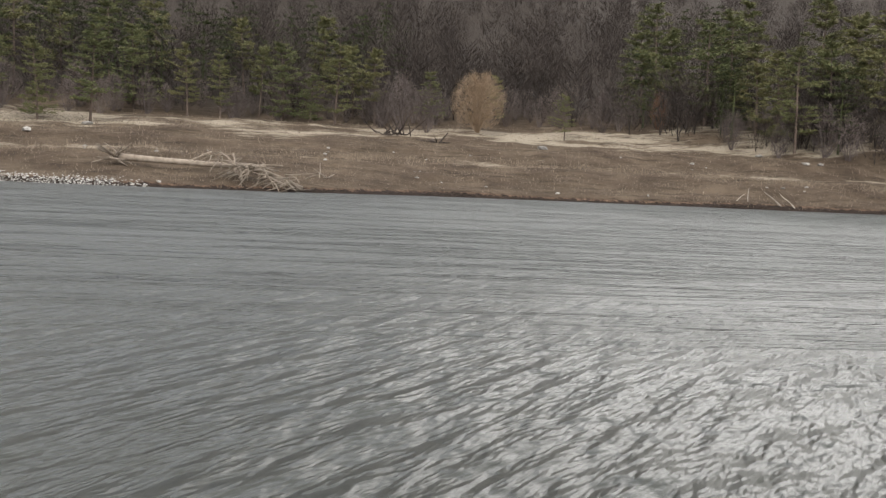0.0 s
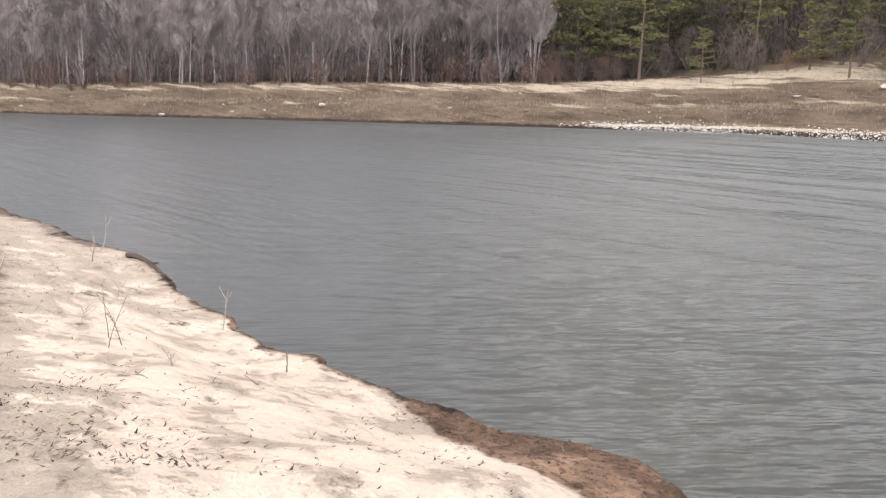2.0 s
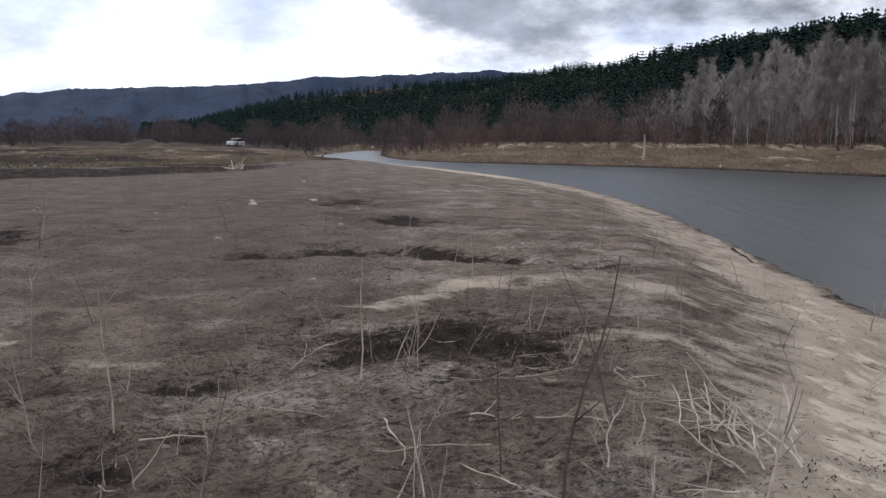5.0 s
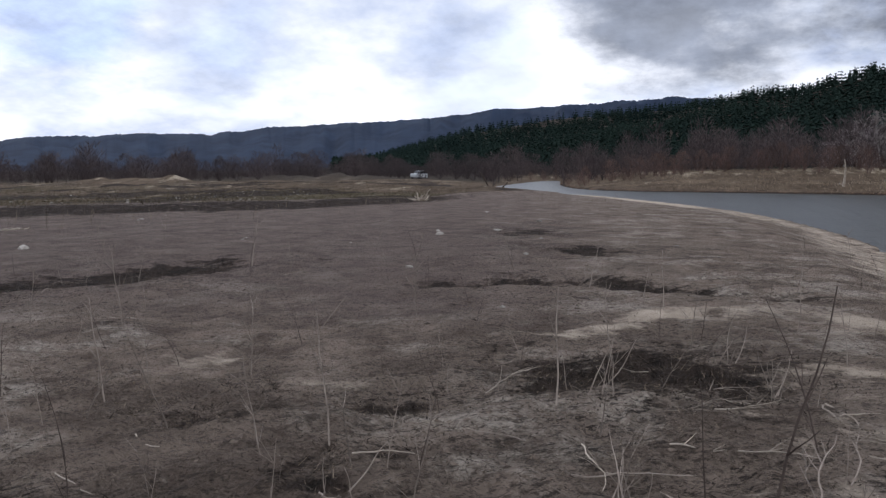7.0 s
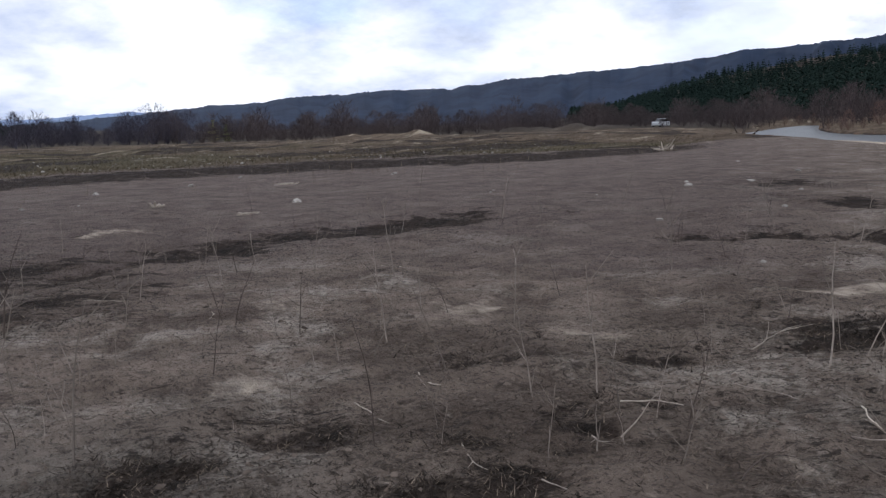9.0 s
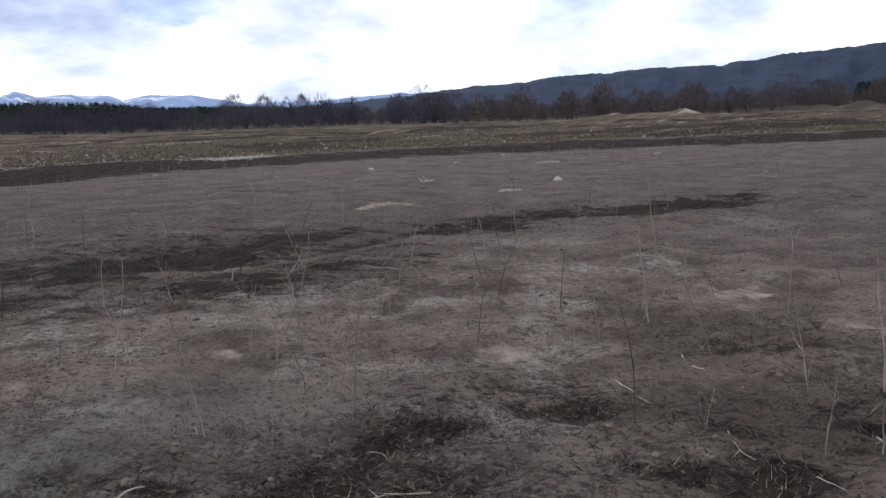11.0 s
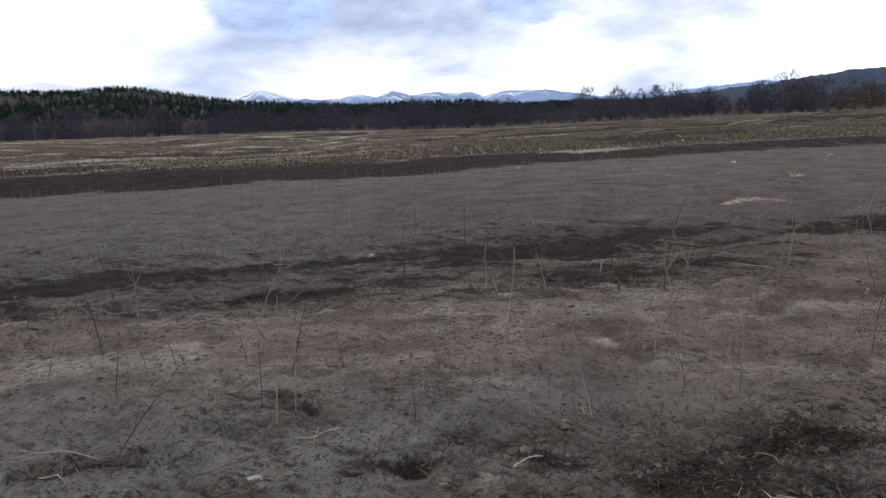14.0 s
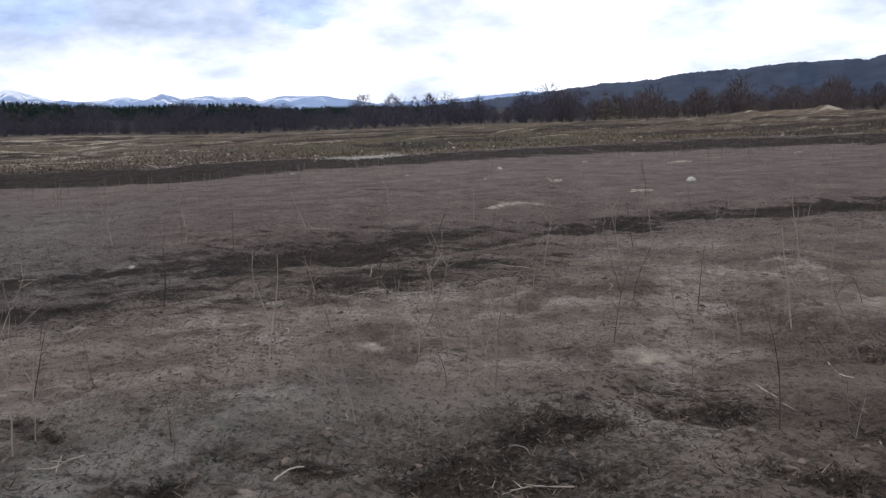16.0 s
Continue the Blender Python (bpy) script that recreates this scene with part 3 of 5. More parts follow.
    cover["dark"] = np.where(near, np.maximum.reduce([lip, gully, rough, marsh, np.interp(dd, [0, 0.1, 0.34], [0.8, 0.6, 0]) * sstep(5.5, 7.5, r) * (1 - sstep(40, 60, r)) * sstep(-0.35, 0.3, fbm(x * 0.9, y * 0.9, 3, 33))]), np.interp(d, [0, 0.3, 0.7], [1.5, 1.1, 0]))
    cover["pale"] = np.maximum(cover["pale"], np.where(near, 0, 1.3 * sstep(25, 30, yaw) * (1 - sstep(42, 44.5, yaw)) * sstep(0.15, 0.4, d) * (1 - sstep(1.2, 2.2, d + 0.5 * n1))))
    cover["pale"] = np.maximum(cover["pale"], np.clip(heap * 0.9, 0, 0.5))
    cover["litter"] = near * np.maximum(litter * np.clip(0.9 + 0.8 * fbm(x * 1.1, y * 1.1, 3, 35), 0.2, 1.2), 1.2 * marsh)
    cover["damp"] = near * sstep(7.5, 13, r + 2.0 * n1) * sstep(96, 112, yaw) * (1 - 0.5 * sstep(3, 8, r - rs))
    cover["moss"] = near * sstep(-3.6, 0.0, x + 1.2 * n1) * sstep(1.5, 3.0, -y) * np.maximum(1 - sstep(4.8, 6.4, r + n1), 0.7 * sstep(8, 11, r) * (1 - sstep(16, 24, r)) * sstep(148, 175, yaw))
    cover["wood"] = np.maximum(sstep(1.15, 1.45, u) * ~near, sstep(0.02, 0.12, t) * (crest > 2)) * ~wet
    cover["wood"] = np.maximum(cover["wood"], near * sstep(128, 150, r) * (yaw > 108))
    return z, cover


# rows: plan line, half width, depth
GULLIES = [([(4.5, -11.9), (2.7, -11.3), (0.8, -10.7), (-1.3, -10.5), (-3.4, -10.3)], 1.9, 0.06), ([(-3.0, -10.3), (-4.3, -9.9), (-6.0, -10.0), (-8.2, -10.1), (-10.2, -9.7), (-12.1, -9.0)], 0.75, 0.13),
           ([(-11.8, -4.7), (-12.8, -3.7), (-12.6, -2.6), (-12.25, -1.7), (-11.9, -0.9), (-11.8, 0.0)], 0.5, 0.13)]
# rows: plan point, half length, half width, turn, strength
MATS_FAR = [(-7.13, -0.84, 1.15, 0.75, 88, 1.0), (-5.8, -2.25, 0.42, 0.26, 138, 0.75), (-4.68, -2.1, 0.3, 0.24, 125, 0.6), (-16.75, -3.6, 1.12, 0.5, 71, 0.8), (-21.6, -6.1, 0.9, 1.2, 98, 0.7), (-6.14, -0.22, 0.54, 0.2, 101, 0.4),
            (-4.82, -3.53, 0.45, 0.11, 141, 0.75), (-5.47, -3.53, 0.48, 0.1, 52, 0.45), (-5.72, -2.15, 0.55, 0.19, 138, 0.5), (-5.12, -4.08, 0.56, 0.13, 150, 0.5), (-4.75, -3.78, 0.28, 0.12, 140, 0.6)]
MATS_NEAR = [(-3.3, -3.25, 0.62, 0.34, 115, 0.8), (-3.05, -3.76, 0.22, 0.14, 153, 0.6), (-2.98, -2.4, 0.32, 0.24, 100, 0.75), (-4.02, -2.42, 0.3, 0.14, 174, 0.65), (-1.75, -3.42, 0.8, 0.34, 150, 1.0),
             (-2.1, -3.84, 0.36, 0.2, 146, 0.8), (-0.5, -4.25, 0.16, 0.14, 165, 0.5), (-0.2, -3.94, 0.2, 0.14, 4, 0.8), (1.47, -4.36, 0.26, 0.13, 142, 0.75), (0.35, -4.32, 0.3, 0.12, 140, 0.5),
             (0.91, -4.6, 0.46, 0.15, 149, 0.35), (0.45, -5.13, 0.24, 0.07, 160, 0.75), (-3.75, -1.94, 0.41, 0.2, 119, 0.45), (-4.07, -1.6, 0.25, 0.15, 93, 0.6)]
SAND_PATCHES = [(-9.65, -1.27, 0.95, 0.3, 152, 0.85), (-10.3, -0.37, 0.75, 0.55, 124, 0.6), (-9.95, 0.64, 0.85, 0.4, 24, 0.7), (-7.65, 0.55, 0.45, 0.37, 35, 0.8), (-8.48, -2.0, 0.63, 0.2, 138, 0.62), (-6.05, -4.66, 0.5, 0.18, 178, 0.6),
                (-5.94, -3.24, 0.42, 0.27, 130, 0.55), (-3.76, -4.49, 0.3, 0.2, 146, 0.55), (-1.75, -5.68, 0.36, 0.16, 145, 0.55), (-5.29, -6.1, 0.28, 0.25, 140, 0.58), (-3.85, -4.32, 0.45, 0.14, 158, 0.5), (-5.92, -3.47, 0.3, 0.16, 160, 0.5),
                (0.74, -7.02, 0.36, 0.16, 166, 0.58), (2.49, -8.79, 0.3, 0.25, 25, 0.5), (-8.19, -13.27, 0.7, 0.4, 152, 0.6)]
FOOTPRINTS = [(-1.08, -5.6), (-1.16, -4.86), (-0.72, -4.32), (-0.67, -3.57), (-1.59, -7.2), (-2.25, -8.3)]


LAND = {}


def lookup(P):
    """Heights and cover of the built ground sheet."""
    P = np.asarray(P, float)
    r, yaw = np.hypot(P[:, 0], P[:, 1]), np.degrees(np.arctan2(-P[:, 0], P[:, 1]))
    yaw = np.where(yaw < GRID_YAW[0], yaw + 360, yaw)
    k = np.clip(np.searchsorted(GRID_YAW, yaw) - 1, 0, len(GRID_YAW) - 2)
    i = np.clip(np.searchsorted(GRID_R, r) - 1, 0, len(GRID_R) - 2)
    fk = np.clip((yaw - GRID_YAW[k]) / (GRID_YAW[k + 1] - GRID_YAW[k]), 0, 1)
    fi = np.clip((r - GRID_R[i]) / (GRID_R[i + 1] - GRID_R[i]), 0, 1)
    out = {key: (a[i, k] * (1 - fk) + a[i, k + 1] * fk) * (1 - fi) + (a[i + 1, k] * (1 - fk) + a[i + 1, k + 1] * fk) * fi for key, a in LAND.items()}
    return out.pop("z"), out


def height(x, y):
    return float(lookup([(x, y)])[0][0])


def at(yaw, r, lift=0.0):
    """The ground point on a bearing (degrees to the left of the y axis) at a distance."""
    x, y = -r * math.sin(radians(yaw)), r * math.cos(radians(yaw))
    return Vector((x, y, height(x, y) + lift))


def polar(yaws, radii):
    a, r = np.meshgrid(np.radians(yaws), radii)
    return np.stack([-r * np.sin(a), r * np.cos(a)], -1).reshape(-1, 2)


def grid_faces(nr, na, closed):
    i, k = np.meshgrid(np.arange(nr - 1), np.arange(na if closed else na - 1), indexing="ij")
    a, b = i * na + k, i * na + (k + 1) % na
    return np.stack([a, b, b + na, a + na], -1).reshape(-1, 4)[:, ::-1]


def sheet(name, P, z, F, mat, attrs):
    me = bpy.data.meshes.new(name)
    me.vertices.add(len(P))
    me.vertices.foreach_set("co", np.column_stack([P, z]).astype(np.float32).ravel())
    me.loops.add(F.size)
    me.loops.foreach_set("vertex_index", F.astype(np.int32).ravel())
    me.polygons.add(len(F))
    me.polygons.foreach_set("loop_start", (np.arange(len(F)) * 4).astype(np.int32))
    me.update(calc_edges=True)
    for key, v in attrs.items():
        me.attributes.new(key, "FLOAT", "POINT").data.foreach_set("value", v.astype(np.float32))
    me.materials.append(mat)
    me.shade_smooth()
    return new(name, me)


GRID_YAW = np.concatenate([np.arange(-36, 204, 0.38), np.arange(204, 324, 3.0)])
GRID_R = np.concatenate([[0.02, 0.5, 1.0], 1.5 * 1.0135 ** np.arange(0, 200), 21.9 * 1.03 ** np.arange(1, 32), np.arange(55.5, 99, 0.5), 99.0 * 1.036 ** np.arange(0, 62), [900, 1200, 1800, 2800, 4300]])
GRID_R = np.unique(np.round(GRID_R, 3))


def build_ground():
    P = polar(GRID_YAW, GRID_R)
    z, cover = terrain(P)
    LAND.update({key: v.reshape(len(GRID_R), len(GRID_YAW)) for key, v in (*cover.items(), ("z", z))})
    F = grid_faces(len(GRID_R), len(GRID_YAW), True)
    ob = sheet("ground", P, z, F, M_GROUND, cover)
    tagged(ob, "dry silty shore with sand, withered grass and wooded slopes", "ground", kind="structure")


def build_water():
    yaws = np.arange(-60, 112, 0.42)
    radii = np.concatenate([2.2 * 1.011 ** np.arange(0, 210), 2.2 * 1.011**210 * 1.036 ** np.arange(0, 82)])
    P = polar(yaws, radii)
    F = grid_faces(len(radii), len(yaws), False)
    inside = in_water(P) | (line_distance(P, FAR_LINE) < 3) | (line_distance(P, NEAR_LINE) < 1.2)
    F = F[inside[F].any(1)]
    x, y = P[:, 0], P[:, 1]
    r, yaw = np.hypot(x, y), np.degrees(np.arctan2(-x, y))
    wind = 0.05 + 1 / (1 + np.exp((yaw - 40 + 7 * fbm(x * 0.06, y * 0.06, 3, 31)) / 6.5)) * (0.68 + 0.3 * np.tanh(fbm(x * 0.09, y * 0.2, 3, 32)))
    # wind ripples running in from the open water
    z = np.zeros(len(P))
    for k, (lam, amp, turn) in enumerate(((0.95, 0.011, 52), (0.62, 0.009, 60), (0.45, 0.006, 70), (0.78, 0.008, 42))):
        c, s = math.cos(radians(turn)), math.sin(radians(turn))
        across = -x * s + y * c
        warp = 1.3 * fbm(x * 0.55, y * 0.55, 3, 40 + k)
        z += amp * np.sin(2 * math.pi * across / lam + 2.5 * warp) * (0.5 + 0.75 * vnoise(x * 0.9, y * 0.9, 50 + k))
    z *= 0.95 * wind * (1 - sstep(11, 24, r))
    used = np.unique(F)
    remap = np.zeros(len(P), int)
    remap[used] = np.arange(len(used))
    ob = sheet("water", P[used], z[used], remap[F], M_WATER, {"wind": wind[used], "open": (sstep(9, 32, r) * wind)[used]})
    tagged(ob, "grey-green lake water ruffled by light wind", "water", kind="structure")


build_ground()
build_water()


def ridge(name, label, table, r, mat, low=-30.0, rough=0.05, back=400.0, seed=0, tooth=1.0):
    """A far mountain range: a crest along bearings with its slopes towards and away from the valley."""
    yaws = np.arange(table[0][0], table[-1][0] + 0.01, 0.12)
    el = by_yaw(yaws, table)
    crest = r * np.tan(np.radians(el)) + 2.4
    crest += (fbm(yaws * 0.9, yaws * 0 + seed, 4, seed) * rough * r * 0.02 + np.abs(vnoise(yaws * 9.0, yaws * 0, seed + 3)) * tooth * r * 0.0012)
    rows = []
    for k, (g, rr) in enumerate(((0.0, -0.35), (0.3, -0.25), (0.62, -0.13), (0.85, -0.05), (1.0, 0.0), (0.7, 0.12))):
        a = np.radians(yaws)
        rad = r * (1 + rr) * (1 + 0.02 * fbm(yaws * 0.5, yaws * 0 + k, 3, seed + 5))
        z = low + (crest - low) * g * (1 + (0.10 * fbm(yaws * 0.8, yaws * 0 + k * 3, 3, seed + 7) if 0 < k < 4 else 0))
        rows.append(np.stack([-rad * np.sin(a), rad * np.cos(a), z], -1))
    V = np.vstack(rows)
    ob = mk(name, V, grid_faces(len(rows), len(yaws), False), mat, smooth=True)
    return tagged(ob, label, "mountains", kind="structure")


ridge("mountains_blue", "wooded mountain ridge in the distance, tinted haze blue", [(84, 4.0), (90, 4.25), (97, 4.4), (103, 4.15), (109, 3.85), (113, 3.3), (122, 2.8), (127, 2.25), (134, 2.05), (144, 1.4), (147, 1.05), (151, 0.75),
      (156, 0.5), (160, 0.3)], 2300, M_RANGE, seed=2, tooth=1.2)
ridge("mountains_far", "snow-streaked mountains on the horizon, tinted pale haze blue", [(140, 0.9), (145.5, 1.13), (147.2, 1.31), (150.5, 1.11), (152.5, 0.96), (154.7, 1.02), (156.8, 0.86), (158.2, 1.23), (160.4, 1.5), (163.3, 1.6),
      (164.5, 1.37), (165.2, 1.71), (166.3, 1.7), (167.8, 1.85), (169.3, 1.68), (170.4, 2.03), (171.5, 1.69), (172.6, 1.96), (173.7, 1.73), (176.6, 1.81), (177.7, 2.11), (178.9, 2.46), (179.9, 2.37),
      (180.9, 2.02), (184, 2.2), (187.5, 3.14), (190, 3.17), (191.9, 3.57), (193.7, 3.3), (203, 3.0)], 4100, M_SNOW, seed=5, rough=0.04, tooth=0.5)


# ---------------------------------------------------------------- trees
def pine(h, rng, bare=0.15, spread=0.30, tiers=11):
    """A Scots pine: tapering trunk, whorls of level limbs that carry flat fans of needle tufts."""
    tree = root("pine_tree", "green Scots pine with tiered limbs and pale trunk", "tree")
    V, F = [], []
    pts = bent(Vector((0, 0, -0.2)), Vector((0, 0, 1)), h, 7, 0.035, rng)
    tube(V, F, pts, [h * 0.015 * (1 - 0.85 * i / 7) for i in range(8)], 6)
    CV, CF = [], []
    lop = rng.uniform(0, 6.28)
    for k in range(tiers):
        g = bare + (0.97 - bare) * (k + rng.uniform(-0.25, 0.25) + 0.3) / tiers
        i = min(int(g * 7), 6)
        p = pts[i].lerp(pts[i + 1], g * 7 - i)
        for j in range(rng.randint(3, 5) if g < 0.8 else 4):
            a = rng.uniform(0, 2 * math.pi)
            reach = h * spread * (1.04 - g) ** 0.62 * rng.uniform(0.6, 1.15) * (0.55 + 0.45 * min(1, (g - bare) * 5 + 0.4)) * (1 + 0.22 * math.cos(a - lop))
            way = Vector((math.cos(a), math.sin(a), rng.uniform(-0.12, 0.12) + 0.55 * g * g))
            line = bent(p, way, reach, 3, 0.08, rng, 0.04)
            tube(V, F, line, [0.03 * h / 9 * (1 - 0.28 * m) for m in range(4)], 3, False)
            side = Vector((-math.sin(a), math.cos(a), 0))
            for m in range(9):
                f = 0.22 + 0.83 * m / 8
                c = line[0].lerp(line[3], min(f, 1)) + side * rng.gauss(0, 0.24) * reach * f + Vector((0, 0, rng.gauss(0.008, 0.009) * h))
                size = h * rng.uniform(0.026, 0.044)
                for _ in range(18):
                    w = Vector((rng.gauss(0, 1), rng.gauss(0, 1), rng.gauss(0.18, 0.28))).normalized()
                    blade(CV, CF, c - w * size * 0.2, c + w * size * rng.uniform(0.7, 1.3), size * 0.26, rng)
    mk("trunk", V, F, M_PINEBARK, tree)
    mk("crown", CV, CF, M_NEEDLE, tree, "tufted green needles")
    return tree


def birch(h, rng, twig=M_TWIG, name="birch_tree", label="bare birch with a pale slender trunk", lean=0.10, spread=0.22):
    tree = root(name, label, "tree")
    V, F, CV, CF = [], [], [], []
    for s in range(rng.choice((1, 1, 2))):
        pts = bent(Vector((s * 0.25, 0, -0.2)), Vector((rng.uniform(-lean, lean) + s * 0.08, rng.uniform(-lean, lean), 1)), h * (1 - 0.15 * s), 8, 0.045, rng)
        tube(V, F, pts, [h * 0.0052 * (1 - 0.8 * i / 8) for i in range(9)], 6)
        for k in range(30):
            g = rng.uniform(0.28, 0.98)
            i = min(int(g * 8), 7)
            p = pts[i].lerp(pts[i + 1], g * 8 - i)
            a = rng.uniform(0, 2 * math.pi)
            line = bent(p, Vector((math.cos(a), math.sin(a), 1.1)), h * spread * (1.15 - g) * rng.uniform(0.7, 1.2), 3, 0.15, rng, 0.08)
            tube(CV, CF, line, [h * 0.0022 * (1 - 0.25 * j) for j in range(4)], 3, False)
            for _ in range(52):
                q = line[0].lerp(line[3], rng.uniform(0.2, 1)) + Vector((rng.gauss(0, 0.07), rng.gauss(0, 0.07), rng.gauss(0, 0.07)))
                w = Vector((rng.gauss(0, 0.6), rng.gauss(0, 0.6), rng.uniform(0.3, 1.3))).normalized()
                blade(CV, CF, q, q + w * h * rng.uniform(0.035, 0.09), 0.034, rng)
    mk("trunk", V, F, M_BIRCHBARK, tree, "pale bark")
    mk("crown", CV, CF, twig, tree, "bare grey twigs")
    return tree


def shrub(h, rng, mat, name="bare_shrub", label="leafless grey-brown shrub on the bank", stems=14, twigs=620, wide=0.55, width=0.026, trunk=0.0):
    """A rounded leafless bush: crooked stems from the base and a dome of fine twigs."""
    bush = root(name, label, "shrub")
    V, F, CV, CF = [], [], [], []
    for k in range(stems):
        a, out = rng.uniform(0, 2 * math.pi), rng.uniform(0.05, wide)
        line = bent(Vector((math.cos(a), math.sin(a), 0)) * h * 0.05 * rng.random() + Vector((0, 0, -0.1 + trunk * h)), Vector((math.cos(a) * out, math.sin(a) * out, 0.9)), h * rng.uniform(0.5, 0.8), 4, 0.14, rng)
        tube(V, F, line, [h * 0.009 * (1 - 0.2 * j) for j in range(5)], 3, False)
    if trunk:
        tube(V, F, [Vector((0, 0, -0.2)), Vector((0.03, 0.02, h * trunk)), Vector((0, 0.05, h * 0.6))], [h * 0.022, h * 0.018, h * 0.008], 6)
    lobes = [(rng.uniform(0, 6.28), rng.uniform(0.7, 1.25)) for _ in range(5)]
    low = 0.10 + trunk
    for _ in range(twigs):
        a, g = rng.uniform(0, 2 * math.pi), rng.random() ** 0.8
        lump = 1 + 0.22 * sum(s * math.cos((a - b) * 2) for b, s in lobes) / 2
        rad = wide * 0.62 * h * math.sin(math.pi * (0.16 + 0.80 * g)) ** 0.7 * rng.random() ** 0.42 * lump
        q = Vector((math.cos(a) * rad, math.sin(a) * rad, h * (low + (0.93 - low) * g * lump**0.5)))
        w = Vector((math.cos(a) * 0.7 + rng.gauss(0, 0.5), math.sin(a) * 0.7 + rng.gauss(0, 0.5), rng.uniform(0.1, 1.3))).normalized()
        blade(CV, CF, q - w * h * 0.06, q + w * h * rng.uniform(0.04, 0.12), width, rng)
    mk("base", V, F, mat, bush)
    mk("crown", CV, CF, mat, bush)
    return bush


rng = random.Random(11)


def stand(model, spots, group, rng):
    """Copies of one of the models at each spot (bearing, distance, height ratio); the first use takes the model itself."""
    free = list(model)
    for yaw, r, k in spots:
        p = at(yaw, r)
        while p.z < 0.15:
            r += 6
            p = at(yaw, r)
        ob = free.pop() if free else None
        m = Matrix.Translation(p) @ Matrix.Rotation(rng.uniform(0, 6.28), 4, "Z")
        if ob is None:
            ob = copy_thing(rng.choice(model), m)
        ob.matrix_world = m @ Matrix.Diagonal((k, k, k * rng.uniform(0.94, 1.08), 1))
        ob["group"] = group


def pines():
    models = [pine(9, random.Random(s), b, w, n) for s, b, w, n in ((1, 0.12, 0.34, 11), (2, 0.2, 0.36, 10), (3, 0.06, 0.36, 12), (4, 0.3, 0.32, 9), (5, 0.16, 0.38, 10))]
    # along the foot of the slope
    spots = [(36.2, 87, 0.58), (27.8, 86, 0.85), (25.35, 86, 0.8), (22.45, 86, 1.0), (30.0, 90, 0.9), (20.0, 95, 0.95), (16.8, 93, 0.8), (14.8, 92, 0.72), (12.4, 95, 0.85), (10.9, 92, 0.95), (9.2, 90, 0.62), (7.6, 90, 1.0),
             (6.4, 96, 0.95), (5.0, 93, 0.95), (1.3, 94, 0.66), (-2.8, 95, 0.6), (-7.4, 90, 0.5), (40, 92, 1.35), (42, 95, 1.4), (44, 97, 1.45), (45.6, 99, 1.4), (33.2, 96, 1.1)]
    # behind them and up the slope
    spots += [(-12.2, 101, 1.2), (-14.0, 103, 1.3), (-16.1, 101, 1.3), (-17.6, 104, 1.45), (-19.2, 99, 1.15), (-20.4, 98, 1.05), (-21.5, 96, 1.15), (-23.4, 99, 1.3), (-24.8, 103, 1.5), (-27, 101, 1.5), (-29, 103, 1.5), (-31.5, 101, 1.5),
              (-13, 112, 1.4), (-18.6, 114, 1.5), (-22.6, 110, 1.5), (-26, 113, 1.5), (-34, 102, 1.5), (38.4, 100, 1.4), (43.0, 104, 1.5), (31.5, 104, 1.3), (26.6, 103, 1.2), (24.0, 102, 1.1), (18.6, 106, 1.15), (8.4, 103, 1.15)]
    spots += [(13.4, 106, 1.05), (35.0, 106, 1.3), (21.4, 108, 1.2), (29.0, 112, 1.4), (47.0, 104, 1.4)]
    stand(models, spots, "pines on the far bank", random.Random(21))


def birches():
    models = [birch(14, random.Random(s)) for s in (1, 2, 3, 4, 5, 6)]
    g = random.Random(22)
    spots = []
    for k in range(150):
        yaw = 46.5 + 38.5 * (k + g.uniform(-0.8, 0.8)) / 150
        deep = abs(g.gauss(0, 13))
        base = np.interp(yaw, [46, 60, 75, 90, 98], [90, 92, 97, 107, 112])
        spots.append((yaw, base + deep, g.uniform(0.82, 1.05) * np.interp(yaw, [46, 60, 66, 74, 81, 84, 85.5], [1.05, 0.94, 0.87, 0.84, 0.76, 0.68, 0.5])))
    stand(models, spots, "birches on the far bank", g)


